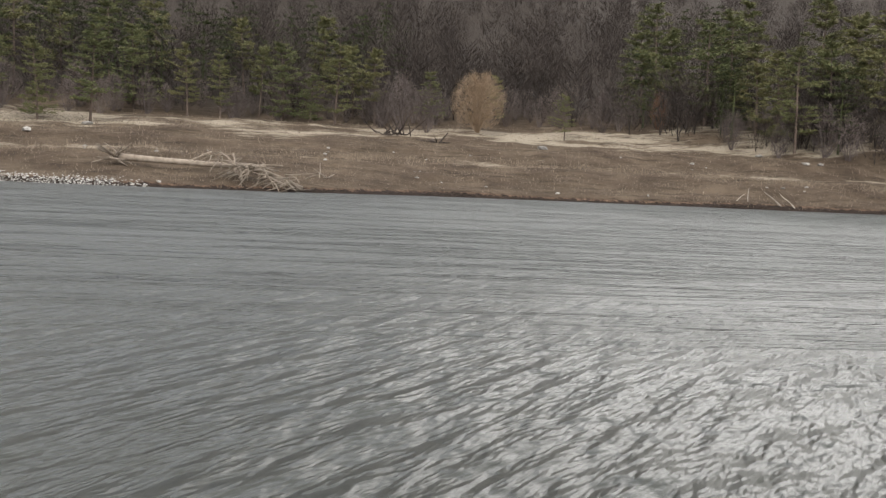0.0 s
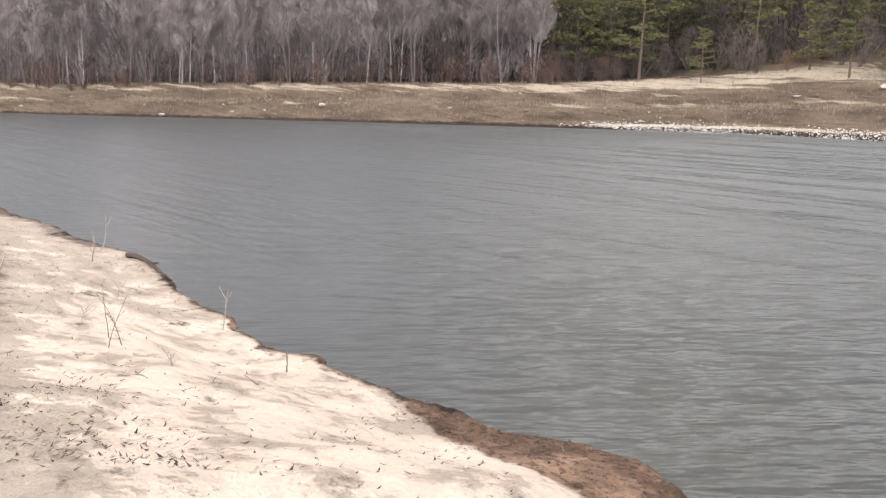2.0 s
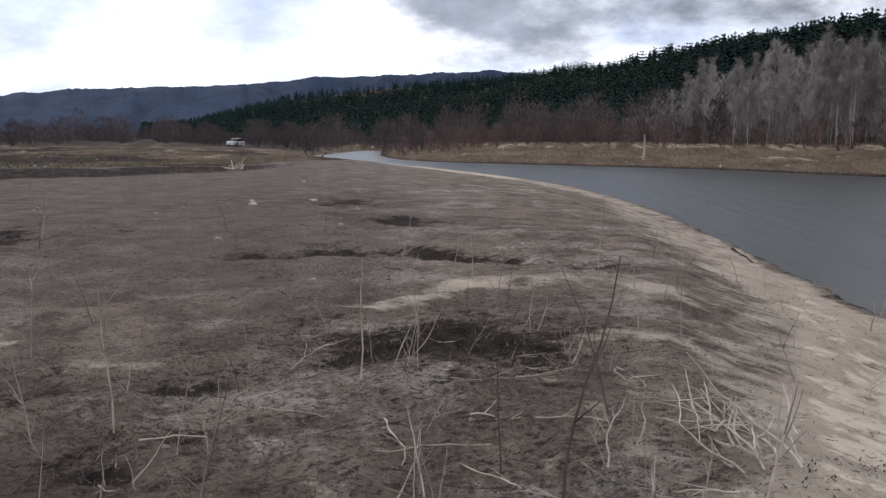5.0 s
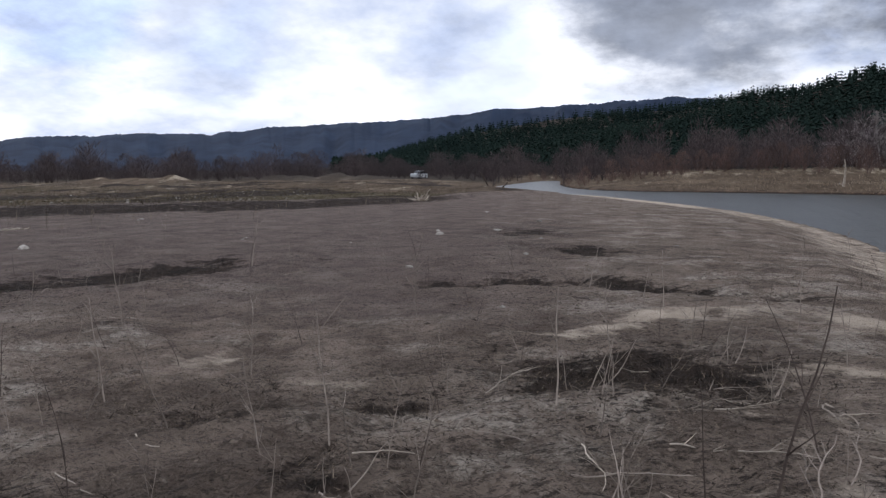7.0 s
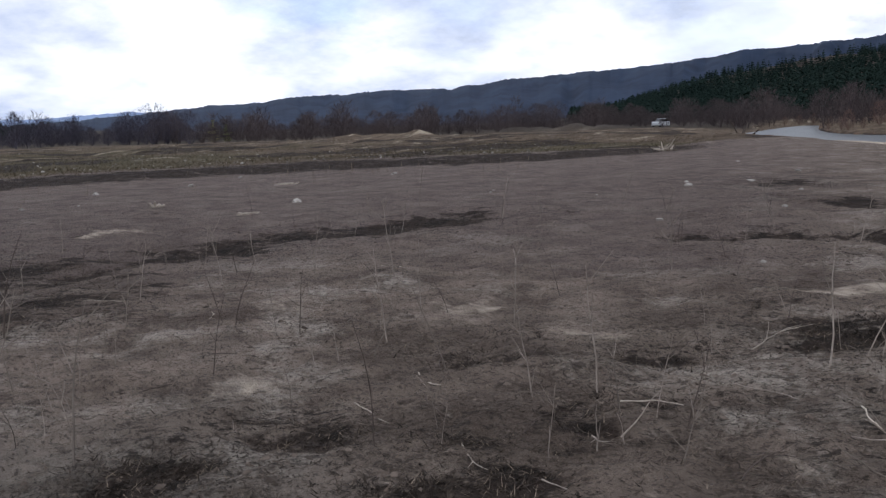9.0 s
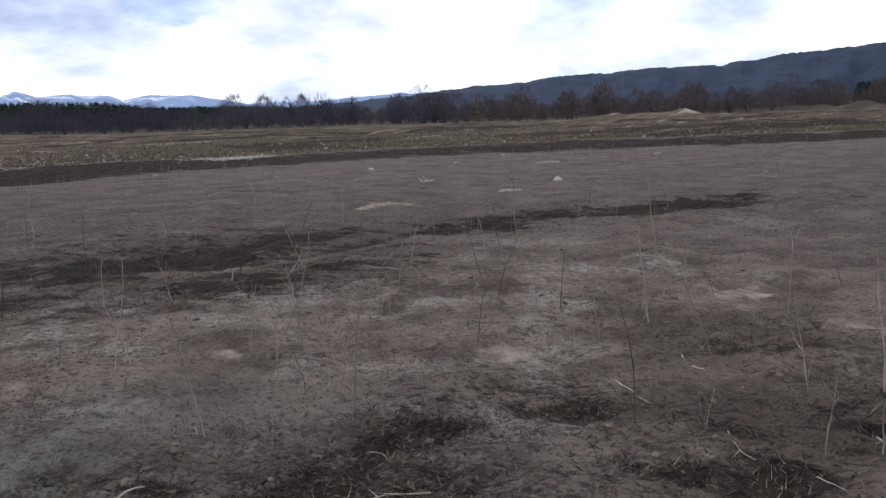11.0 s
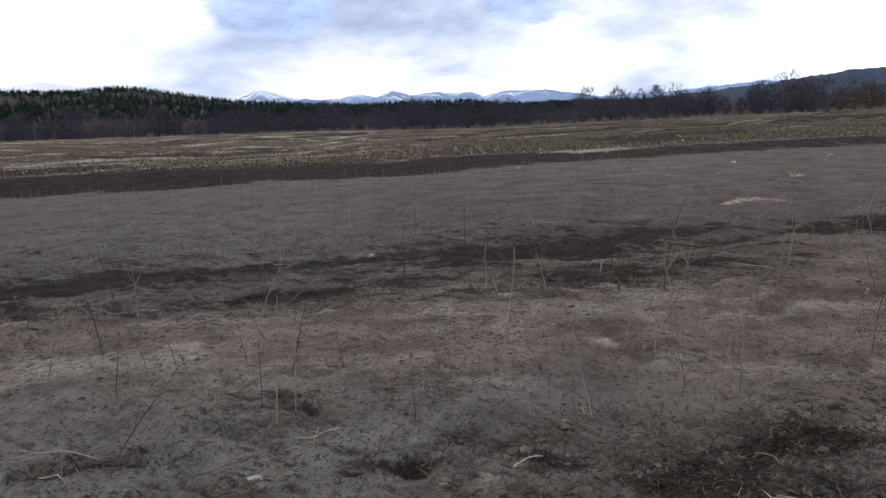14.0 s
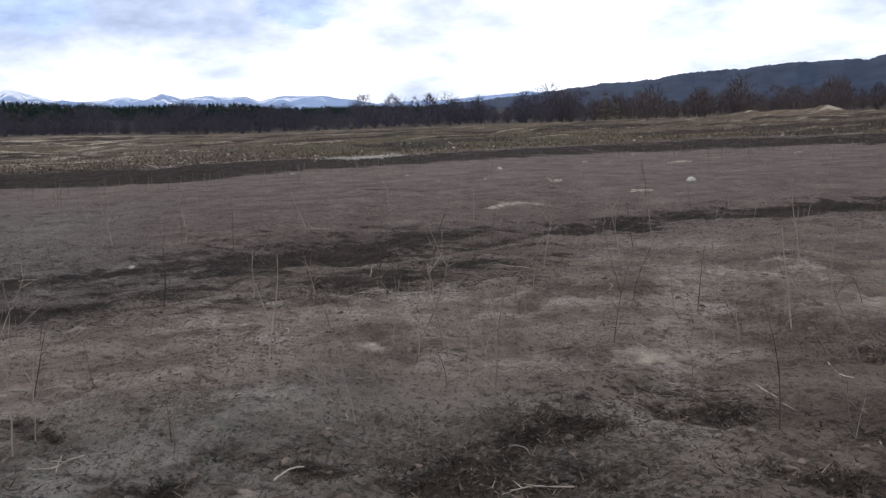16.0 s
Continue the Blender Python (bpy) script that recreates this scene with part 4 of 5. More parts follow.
def shrubs():
    g = random.Random(23)
    grey = [shrub(3.2, random.Random(s), M_SHRUB) for s in (1, 2, 3)]
    red = [shrub(2.6, random.Random(s), M_TWIG_RED, "red_twigged_shrub", "leafless shrub with dull red-brown twigs", 14, 620, 0.65) for s in (4, 5, 6)]
    spots = [(3.2, 88, 1.75), (1.6, 88.5, 1.5), (4.6, 89, 1.5), (-20.6, 94, 1.1), (-23.2, 96, 1.6), (-24.5, 96, 1.5), (-17.8, 95, 1.2)]
    for k in range(135):
        yaw = -36 + 82 * (k + g.random()) / 135
        spots.append((yaw, np.interp(yaw, [-36, 0, 22, 36, 46], [100, 93, 90, 92, 92]) + abs(g.gauss(0, 5)) + 0.5, g.uniform(0.5, 1.55)))
    stand(grey, spots, "bare shrubs on the far bank", g)
    spots = [(45.6, 86.5, 1.1), (46.6, 88, 1.2), (42.3, 88, 1.0), (41.5, 88.5, 1.0)]
    for k in range(90):
        yaw = 44 + 62 * (k + g.random()) / 90
        spots.append((yaw, np.interp(yaw, [44, 60, 75, 90, 106], [88, 90, 95, 104, 116]) + abs(g.gauss(0, 4)), g.uniform(0.5, 1.3)))
    stand(red, spots, "red-twigged shrubs on the far bank", g)
    stand([shrub(6.0, random.Random(9), M_TWIG_TAN, "willow_bush", "rounded leafless willow with tan twigs", 26, 4200, 0.64, 0.03)], [(-1.7, 89, 1.0)], "", g)
    stand([shrub(4.2, random.Random(10), M_RUST, "rusty_shrub", "small tree with rust-coloured dead leaves", 9, 300, 0.45, 0.05)], [(-13.3, 98, 0.95), (31.2, 90, 0.55)], "", g)
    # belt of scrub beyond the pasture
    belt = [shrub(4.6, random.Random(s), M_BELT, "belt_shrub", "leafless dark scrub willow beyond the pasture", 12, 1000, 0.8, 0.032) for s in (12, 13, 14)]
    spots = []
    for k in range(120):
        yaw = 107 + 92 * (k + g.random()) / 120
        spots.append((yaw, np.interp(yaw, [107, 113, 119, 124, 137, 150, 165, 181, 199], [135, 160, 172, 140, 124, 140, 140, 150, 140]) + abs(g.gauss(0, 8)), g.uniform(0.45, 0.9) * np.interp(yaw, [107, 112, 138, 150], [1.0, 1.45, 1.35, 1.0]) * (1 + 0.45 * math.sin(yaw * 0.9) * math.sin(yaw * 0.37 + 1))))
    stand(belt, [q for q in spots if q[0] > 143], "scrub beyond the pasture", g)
    brown = [shrub(4.6, random.Random(s), M_SHORESCRUB, "belt_shrub", "leafless brown scrub willow beyond the pasture", 12, 1000, 0.8, 0.032) for s in (15, 16, 17)]
    stand(brown, [(a, r, 0.85 * k) for a, r, k in spots if a <= 143], "scrub beyond the pasture", g)
    lone = shrub(5.6, random.Random(31), M_BELT, "lone_tree", "solitary leafless tree standing before the scrub belt", 9, 700, 0.42, 0.04, 0.22)
    stand([lone], [(153.6, 134, 1.0)], "", g)
    stand([pine(6, random.Random(33), 0.05, 0.36, 9)], [(142.2, 134, 0.55), (141.4, 137, 0.45), (158.6, 150, 0.4)], "pines in the scrub belt", g)


def forest(name, label, template, spots, mat, seed):
    """Far woods as one mesh: a light tree repeated with its own turn and size."""
    g = np.random.RandomState(seed)
    T = [np.array(t) for t in template]
    P = np.array([(-r * math.sin(radians(a)), r * math.cos(radians(a))) for a, r, _ in spots])
    z = lookup(P)[0]
    out = []
    for (x, y), zz, (_, _, h) in zip(P, z, spots):
        if zz < 0.15:
            continue
        t = T[g.randint(len(T))]
        c, s = math.cos(a := g.uniform(0, 6.28)), math.sin(a)
        q = t * np.array([h, h, h]) * np.array([g.uniform(0.8, 1.25)] * 2 + [1.0])
        out.append(np.stack([q[:, 0] * c - q[:, 1] * s + x, q[:, 0] * s + q[:, 1] * c + y, q[:, 2] + zz], -1))
    V = np.vstack(out)
    ob = mk(name, V, np.arange(len(V)).reshape(-1, 3), mat)
    return tagged(ob, label, "woods", kind="stuff")


def light_bare(rng, blades=110, width=0.018, reach=0.1):
    V, F = [], []
    p = Vector((0, 0, -0.05))
    for _ in range(4):
        blade(V, F, p, Vector((rng.gauss(0, 0.1), rng.gauss(0, 0.1), rng.uniform(0.5, 0.8))), 0.018, rng)
    for _ in range(blades):
        g = rng.uniform(0.12, 0.95)
        a, rad = rng.uniform(0, 6.28), 0.36 * math.sin(math.pi * min(g, 0.93)) ** 0.5 * rng.random() ** 0.5
        q = Vector((math.cos(a) * rad, math.sin(a) * rad, g))
        w = Vector((math.cos(a) * 0.5 + rng.gauss(0, 0.3), math.sin(a) * 0.5 + rng.gauss(0, 0.3), rng.uniform(0.4, 1.2))).normalized()
        blade(V, F, q - w * reach * 0.8, q + w * reach * rng.uniform(0.8, 2.0), width * rng.uniform(0.7, 1.8), rng)
    return V


def light_pine(rng, tiers=4, each=4):
    V, F = [], []
    blade(V, F, Vector((0, 0, -0.05)), Vector((0, 0, 0.9)), 0.03, rng)
    for k in range(tiers):
        g = 0.22 + 0.74 * k / (tiers - 1)
        rad = 0.36 * (1.08 - g) ** 0.7
        for j in range(each):
            a = 6.28 * (j + rng.random()) / each
            q = Vector((math.cos(a) * rad * rng.uniform(0.6, 1.15), math.sin(a) * rad, g - rng.uniform(0.0, 0.09)))
            b = Vector((-math.sin(a), math.cos(a), 0)) * rad * 0.8
            top = Vector((0, 0, g + rng.uniform(0.02, 0.12)))
            V += [tuple(q - b), tuple(q + b), tuple(top)]
    return V


def tufted_pine(rng, tufts=70, each=7):
    """A light pine: a trunk and flat tufts of needles on a tiered cone."""
    V, F = [], []
    blade(V, F, Vector((0, 0, -0.03)), Vector((0, 0, 0.95)), 0.03, rng)
    for k in range(tufts):
        g = 0.16 + 0.8 * (round(rng.random() * 8) / 8 + rng.gauss(0, 0.012))
        a, rad = rng.uniform(0, 6.28), 0.30 * max(0.02, 1.05 - g) ** 0.7 * rng.random() ** 0.5
        c = Vector((math.cos(a) * rad, math.sin(a) * rad, g))
        for _ in range(each):
            w = Vector((rng.gauss(0, 1), rng.gauss(0, 1), rng.gauss(0.2, 0.35))).normalized()
            blade(V, F, c - w * 0.012, c + w * rng.uniform(0.03, 0.06), 0.014, rng)
    return V


def woods():
    g = random.Random(41)
    bare = [light_bare(random.Random(s), 190, 0.0105, 0.085) for s in range(5)]
    cone = [light_pine(random.Random(s)) for s in range(5)]
    spots = []
    fine = [light_bare(random.Random(20 + s), 185, 0.0088, 0.078) for s in range(4)]
    for _ in range(1700):
        yaw = g.uniform(-38, 56)
        spots.append((yaw, 95 + 150 * g.random() ** 1.25, g.uniform(3.2, 7.6)))
    forest("hillside_woods", "leafless grey-brown woods covering the steep hillside", fine, spots, M_WOODS, 1)
    spots = [(yaw, np.interp(yaw, [46, 75, 90, 104], [98, 108, 118, 140]) + 90 * g.random() ** 1.5, g.uniform(6, 11) * np.interp(yaw, [46, 74, 82, 85.5, 88, 104], [1, 0.9, 0.8, 0.66, 0.42, 0.36])) for yaw in (g.uniform(46, 88) for _ in range(560))]
    spots += [(yaw, np.interp(yaw, [46, 75, 88], [93, 101, 110]) + 30 * g.random(), g.uniform(2.5, 5.0)) for yaw in (g.uniform(47, 86) for _ in range(260))]
    forest("riverside_woods", "leafless woods behind the pale trunks of the far bank", fine, spots, M_GROVE, 2)
    spots = [(yaw, np.interp(yaw, [82, 90, 97, 108], [104, 112, 122, 138]) + np.interp(yaw, [82, 90, 108], [40, 90, 130]) * g.random() ** 1.3, g.uniform(3.0, 7.0) * (0.55 + 0.7 * abs(math.sin(yaw * 2.1) * math.sin(yaw * 0.77 + 1)))) for yaw in (g.uniform(82, 109) for _ in range(420))]
    forest("shore_scrub", "dark purple-brown leafless scrub beside the river", bare, spots, M_SHORESCRUB, 6)
    def belt(lo, hi, n, tall):
        edge = lambda yaw: np.interp(yaw, [106, 113, 119, 124, 137, 150, 165, 181, 205], [138, 165, 176, 145, 128, 146, 146, 158, 146])
        return [(yaw, edge(yaw) + 100 * g.random() ** 1.5, g.uniform(2.6, 5.2) * tall * (0.9 + 0.35 * math.sin(yaw * 1.7) * math.sin(yaw * 0.61 + 2))) for yaw in (g.uniform(lo, hi) for _ in range(n))]

    forest("scrub_belt", "brown leafless scrub woods along the edge of the pasture", fine, belt(106, 146, 640, 1.0), M_SHORESCRUB, 3)
    forest("scrub_belt", "dark leafless scrub woods behind the pasture, tinted haze blue", fine, belt(144, 205, 860, 1.05), M_BELT, 8)
    spots = []
    for _ in range(9400):
        yaw = g.uniform(66, 119)
        lo, hi = np.interp(yaw, [66, 82, 97, 119], [150, 190, 270, 300]), np.interp(yaw, [66, 82, 97, 119], [380, 430, 640, 680])
        spots.append((yaw, lo + (hi - lo) * g.random(), g.uniform(3.8, 6.6)))
    for _ in range(9500):
        yaw = g.uniform(152, 206)
        spots.append((yaw, 430 + 300 * g.random(), g.uniform(2.4, 3.8)))
    for _ in range(90):
        spots.append((g.uniform(150, 180), 280 + 200 * g.random(), g.uniform(4.5, 6.5)))
    slope = [(g.choice((g.uniform(3, 24), g.uniform(23, 47), g.uniform(-38, -11))), 97 + 55 * g.random() ** 1.2, g.uniform(5.5, 10)) for _ in range(230)]
    forest("slope_pines", "pines among bare trees on the slope, shade painted into their green", [tufted_pine(random.Random(60 + k)) for k in range(5)], slope, M_NEEDLE_SHADED, 7)
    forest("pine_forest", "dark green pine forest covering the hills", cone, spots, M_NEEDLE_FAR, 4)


pines()
birches()
shrubs()
woods()


# ---------------------------------------------------------------- driftwood, stones and weeds
def rock_mesh(seed, flat=0.6):
    bm = bmesh.new()
    bmesh.ops.create_icosphere(bm, subdivisions=1, radius=0.5)
    for v in bm.verts:
        k = 1 + 0.55 * noise.noise(v.co * 1.7 + Vector((seed * 7.1, 0, 0))) + 0.16 * noise.noise(v.co * 4.5 + Vector((0, seed * 3.3, 0)))
        v.co = Vector((v.co.x * k * 1.25, v.co.y * k, v.co.z * k * flat))
    me = bpy.data.meshes.new("stone")
    bm.to_mesh(me)
    bm.free()
    me.materials.append(M_STONE)
    return me


def stones():
    shapes = [rock_mesh(s, f) for s, f in ((1, 0.6), (2, 0.5), (3, 0.75), (4, 0.4))]
    g = random.Random(51)

    def lay(x, y, size, label, lift=0.12):
        ob = tagged(new("stone", g.choice(shapes)), label, "stone", "pale stones on the shore")
        ob.matrix_world = Matrix.Translation((x, y, height(x, y) + size * lift)) @ Matrix.Rotation(g.uniform(0, 6.28), 4, "Z") @ Matrix.Diagonal((size, size * g.uniform(0.7, 1), size * g.uniform(0.7, 1.1), 1))

    rows = [(-18.21, -2.13, 0.17), (-9.65, -3.1, 0.13), (-21.58, -7.05, 0.4), (-12.94, -5.74, 0.22), (-19.78, -7.97, 0.4), (-30.95, -10.54, 0.3), (-25.56, -7.03, 0.3), (-16.12, -4.7, 0.22), (-19.11, -5.22, 0.2),
            (-13.46, -14.66, 0.48), (-12.73, -21.72, 0.35), (-15.92, -21.88, 0.4), (-21.88, -18.92, 0.35), (-20.03, -24.57, 0.25), (-20.7, -8.38, 0.22), (-17.0, -8.95, 0.12), (-17.25, -11.84, 0.15), (-9.44, -19.22, 0.25),
            (-12.83, -21.93, 0.25), (-19.35, -23.75, 0.3), (-21.19, -18.45, 0.2), (-16.68, -11.54, 0.15), (-9.96, -22.12, 0.2), (-7.83, -25.96, 0.35), (-10.4, -18.54, 0.2), (-1.1, -11.16, 0.16), (0.45, -4.06, 0.13), (-10.26, -33.61, 0.3)]
    for x, y, s in rows:
        lay(x, y, s * 0.5, "pale weathered stone lying on the dry silt")
    # loose pale stones on the pasture
    for _ in range(70):
        yaw, d = g.uniform(112, 200), 5 + 45 * g.random() ** 1.3
        r = float(by_yaw(yaw, STEP_R)) + d
        p = at(yaw, r)
        lay(p.x, p.y, g.uniform(0.06, 0.2), "pale stone lying in the withered pasture")
    # on the far bank
    for yaw, r, s in ((-6, 84, 0.9), (-22.2, 92, 0.8), (-19.5, 94, 0.8), (25.9, 80, 0.9), (22.6, 84, 0.9), (-23, 93, 0.7), (30.6, 78, 0.5), (47, 74, 0.5), (60.3, 78, 0.6), (52, 75, 0.4), (70.3, 76.6, 0.5), (66, 77, 0.4)):
        p = at(yaw, r)
        lay(p.x, p.y, s, "pale boulder lying on the far bank")
    for _ in range(60):
        yaw, d = g.uniform(-34, 88), 0.6 + 14 * g.random()
        base = float(np.interp(yaw, [-34, -18, 0, 14, 27, 43, 60, 75, 90], [80, 72, 66, 61, 63, 68.5, 72.5, 79, 90]))
        p = at(yaw, base + d)
        lay(p.x, p.y, g.uniform(0.15, 0.42), "small pale stone on the far bank")


def pebbles(name, label, spots, seed, mat=M_STONES):
    """Many small stones as one mesh."""
    bm = bmesh.new()
    bmesh.ops.create_icosphere(bm, subdivisions=1, radius=0.5)
    T = np.array([v.co for v in bm.verts])
    FT = np.array([[v.index for v in f.verts] for f in bm.faces])
    bm.free()
    g = np.random.RandomState(seed)
    P = np.array([(x, y) for x, y, _ in spots])
    z = lookup(P)[0]
    Vs, Fs = [], []
    for k, ((x, y), zz, (_, _, s)) in enumerate(zip(P, z, spots)):
        q = T * (1 + g.uniform(-0.25, 0.25, (len(T), 1))) * np.array([s * g.uniform(0.8, 1.5), s, s * g.uniform(0.5, 0.9)])
        c, sn = math.cos(a := g.uniform(0, 6.28)), math.sin(a)
        Vs.append(np.stack([q[:, 0] * c - q[:, 1] * sn + x, q[:, 0] * sn + q[:, 1] * c + y, q[:, 2] + zz + 0.1 * s], -1))
        Fs.append(FT + k * len(T))
    return tagged(mk(name, np.vstack(Vs), np.vstack(Fs), mat), label, "stones", kind="stuff")


def pebble_beds():
    g = random.Random(52)
    spots = []
    for _ in range(3000):
        yaw = g.triangular(20, 45, 35) if g.random() < 0.8 else g.uniform(19, 30)
        base = float(np.interp(yaw, [19, 27, 36, 43, 46], [61.2, 63.4, 66.8, 68.5, 68.7]))
        d = 0.15 + abs(g.gauss(0, 1.15)) * np.interp(yaw, [19, 24, 33, 40, 45], [0.5, 0.7, 1.3, 1.0, 0.2])
        p = at(yaw, base + d)
        spots.append((p.x, p.y, g.uniform(0.04, 0.13)))
    pebbles("white_shingle", "bed of white stones at the far water's edge", spots, 1)
    spots = [(-11.9 + g.gauss(0, 0.75), -29.9 + g.gauss(0, 0.35), g.uniform(0.03, 0.09)) for _ in range(900)]
    pebbles("gravel_heap", "low heap of pale gravel beside the dark ditch", spots, 2, M_GRAVEL)
    spots = []
    for _ in range(1300):
        yaw = g.uniform(165, 200) if g.random() < 0.7 else g.uniform(120, 165)
        p = at(yaw, float(by_yaw(yaw, STEP_R)) + 4 + abs(g.gauss(0, 9)))
        spots.append((p.x, p.y, g.uniform(0.03, 0.10)))
    pebbles("pasture_gravel", "scattered pale stones in the pasture", spots, 3, M_GRAVEL)


def stick_mesh(a, b, r0, r1, rng, wobble=0.07, n=6, sides=5):
    V, F = [], []
    way = b - a
    pts = bent(a, way, way.length, n, wobble, rng)
    drift = b - pts[-1]
    pts = [p + drift * i / n for i, p in enumerate(pts)]
    tube(V, F, pts, [r0 + (r1 - r0) * i / n for i in range(n + 1)], sides)
    return V, F, pts


def branch_thing(name, label, category, a, b, r0, rng, mat, forks=2, fork_len=0.35, wobble=0.07):
    """A fallen branch with side shoots, each a part."""
    ob = root(name, label, category, "", Matrix.Translation(a))
    V, F, pts = stick_mesh(Vector(), b - a, r0, r0 * 0.4, rng, wobble, 8)
    mk("limb", V, F, mat, ob)
    for k in range(forks):
        p = pts[rng.randint(2, 6)]
        w = ((b - a).normalized() + Vector((rng.uniform(-1, 1), rng.uniform(-1, 1), rng.uniform(-0.1, 0.7))) * 0.8).normalized()
        V, F, _ = stick_mesh(p, p + w * (b - a).length * fork_len * rng.uniform(0.6, 1.2), r0 * 0.55, r0 * 0.2, rng, 0.1, 4)
        mk("side_shoot", V, F, mat, ob)
    return ob


def ground_sticks():
    g = random.Random(53)
    rows = [(-6.61, 0.19, -6.1, 0.35), (-5.24, -2.22, -5.24, -2.0), (-4.45, -2.32, -4.48, -1.95), (-5.17, -1.9, -5.02, -1.47), (-6.65, -0.69, -6.84, -0.26), (-3.92, -2.23, -3.79, -2.03), (-3.37, -2.68, -3.12, -2.35),
            (-5.1, -1.16, -4.36, -0.89), (-3.63, -3.67, -3.47, -3.26), (-4.28, -3.7, -4.16, -3.42), (-5.15, -2.19, -5.13, -1.95), (-3.27, -2.15, -3.25, -2.0), (-6.07, -2.08, -6.65, -1.91), (-0.72, -3.76, -0.87, -3.78),
            (0.24, -4.27, 0.1, -4.63), (1.47, -4.44, 1.29, -4.16), (0.72, -4.23, 0.4, -4.29), (-1.66, -6.64, -1.6, -6.39), (-1.87, -3.62, -1.84, -3.35), (-4.6, -1.1, -4.75, -0.5), (-5.9, -0.9, -6.5, -0.3)]
    for ax, ay, bx, by in rows:
        a, b = Vector((ax, ay, height(ax, ay) + 0.012)), Vector((bx, by, height(bx, by) + g.uniform(0.01, 0.06)))
        branch_thing("fallen_stick", "bleached dry stick lying on the silt", "stick", a, b, g.uniform(0.004, 0.0064), g, g.choice((M_DRIFT, M_STEM)), g.choice((0, 1, 2, 3)), wobble=0.30)["group"] = "dry sticks on the silt"
    for _ in range(90):
        yaw, r = g.uniform(88, 200), 3 + 11 * g.random()
        p = at(yaw, r)
        a = g.uniform(0, 6.28)
        q = p + Vector((math.cos(a), math.sin(a), 0)) * g.uniform(0.15, 0.5)
        q.z = height(q.x, q.y) + g.uniform(0.005, 0.05)
        p.z += 0.008
        branch_thing("fallen_stick", "bleached dry stick lying on the silt", "stick", p, q, g.uniform(0.0025, 0.0045), g, g.choice((M_DRIFT, M_STEM, M_STEM_DARK)), g.choice((1, 2, 3)), wobble=0.30)["group"] = "dry sticks on the silt"
    # sticks caught on the sand slope by the water
    for ax, ay, bx, by, up in ((-6.3, 3.45, -6.2, 3.4, 0.22), (-7.81, 3.55, -8.0, 3.7, 0.36), (-11.33, 3.34, -11.35, 3.4, 0.4), (-5.7, 2.9, -5.45, 2.8, 0.02), (-12.45, 3.77, -12.5, 3.85, 0.5), (-5.75, 1.95, -5.45, 2.05, 0.02), (-9.2, 3.0, -9.5, 3.1, 0.05),
                               (-6.0, 2.4, -6.3, 2.5, 0.02), (-7.5, 2.2, -7.9, 2.3, 0.04)):
        a, b = Vector((ax, ay, height(ax, ay))), Vector((bx, by, height(bx, by) + up))
        branch_thing("washed_up_twig", "thin bleached twig stuck in the sand by the water", "stick", a, b, 0.007, g, M_STEM, 3, 0.5, 0.18)
    for x, y, n in ((-11.15, 4.0, 1.5), (-18.9, 3.1, 2.2)):
        a, b = Vector((x - n / 2, y - 0.05, height(x - n / 2, y - 0.05) + 0.03)), Vector((x + n / 2, y, max(0.03, height(x + n / 2, y) + 0.02)))
        branch_thing("dark_driftwood", "dark wet branch lying along the water's edge", "driftwood", a, b, 0.038, g, M_DRIFT_DARK, 1, 0.12, 0.1)


def brush_pile():
    """Flattened bleached branches, most of them lying one way, a few sticking out."""
    g = random.Random(54)
    c = Vector((-5.2, 0.8, height(-5.2, 0.8)))
    pile = root("brush_pile", "tangle of bleached dry branches at the edge of the sand", "branches", "", Matrix.Translation(c))

    def branch(p, q, r):
        q.z = max(q.z, 0.008)
        V, F, pts = stick_mesh(p, q, r, r * 0.4, g, 0.22, 8)
        limb = mk("branch", V, F, M_DRIFT, pile)
        for _ in range(g.choice((1, 2, 3))):
            s = pts[g.randint(2, 7)]
            w = ((q - p).normalized() + Vector((g.uniform(-1, 1), g.uniform(-1, 1), g.uniform(-0.5, 0.5))) * 0.9).normalized()
            e = s + w * g.uniform(0.1, 0.34)
            e.z = max(e.z, 0.004)
            V, F, _ = stick_mesh(s, e, r * 0.55, r * 0.25, g, 0.2, 4, 4)
            mk("twig", V, F, M_DRIFT, limb)

    # lying from the sand towards the field
    for k in range(13):
        p = Vector((g.uniform(0.1, 0.62), g.uniform(-0.1, 0.3), g.uniform(0.01, 0.07)))
        way = Vector((-0.9, g.gauss(-0.12, 0.16), g.gauss(0.04, 0.05)))
        branch(p, p + way * g.uniform(0.5, 1.15), g.uniform(0.0055, 0.010))
    # crossing them
    for k in range(8):
        p = Vector((g.uniform(-0.5, 0.35), g.uniform(-0.25, 0.3), g.uniform(0.02, 0.14)))
        a = g.uniform(0, 6.28)
        branch(p, p + Vector((math.cos(a), math.sin(a), g.gauss(0.02, 0.14))) * g.uniform(0.2, 0.5), g.uniform(0.0035, 0.007))
    for p, q in (((-0.25, -0.15, 0.02), (-0.75, -0.2, 0.2)), ((-0.15, -0.1, 0.02), (-0.6, -0.1, 0.17)), ((0.75, -0.1, 0.02), (0.9, -0.32, 0.05)), ((0.1, 0.3, 0.1), (-0.5, 0.34, 0.2))):
        branch(Vector(p), Vector(q), 0.007)


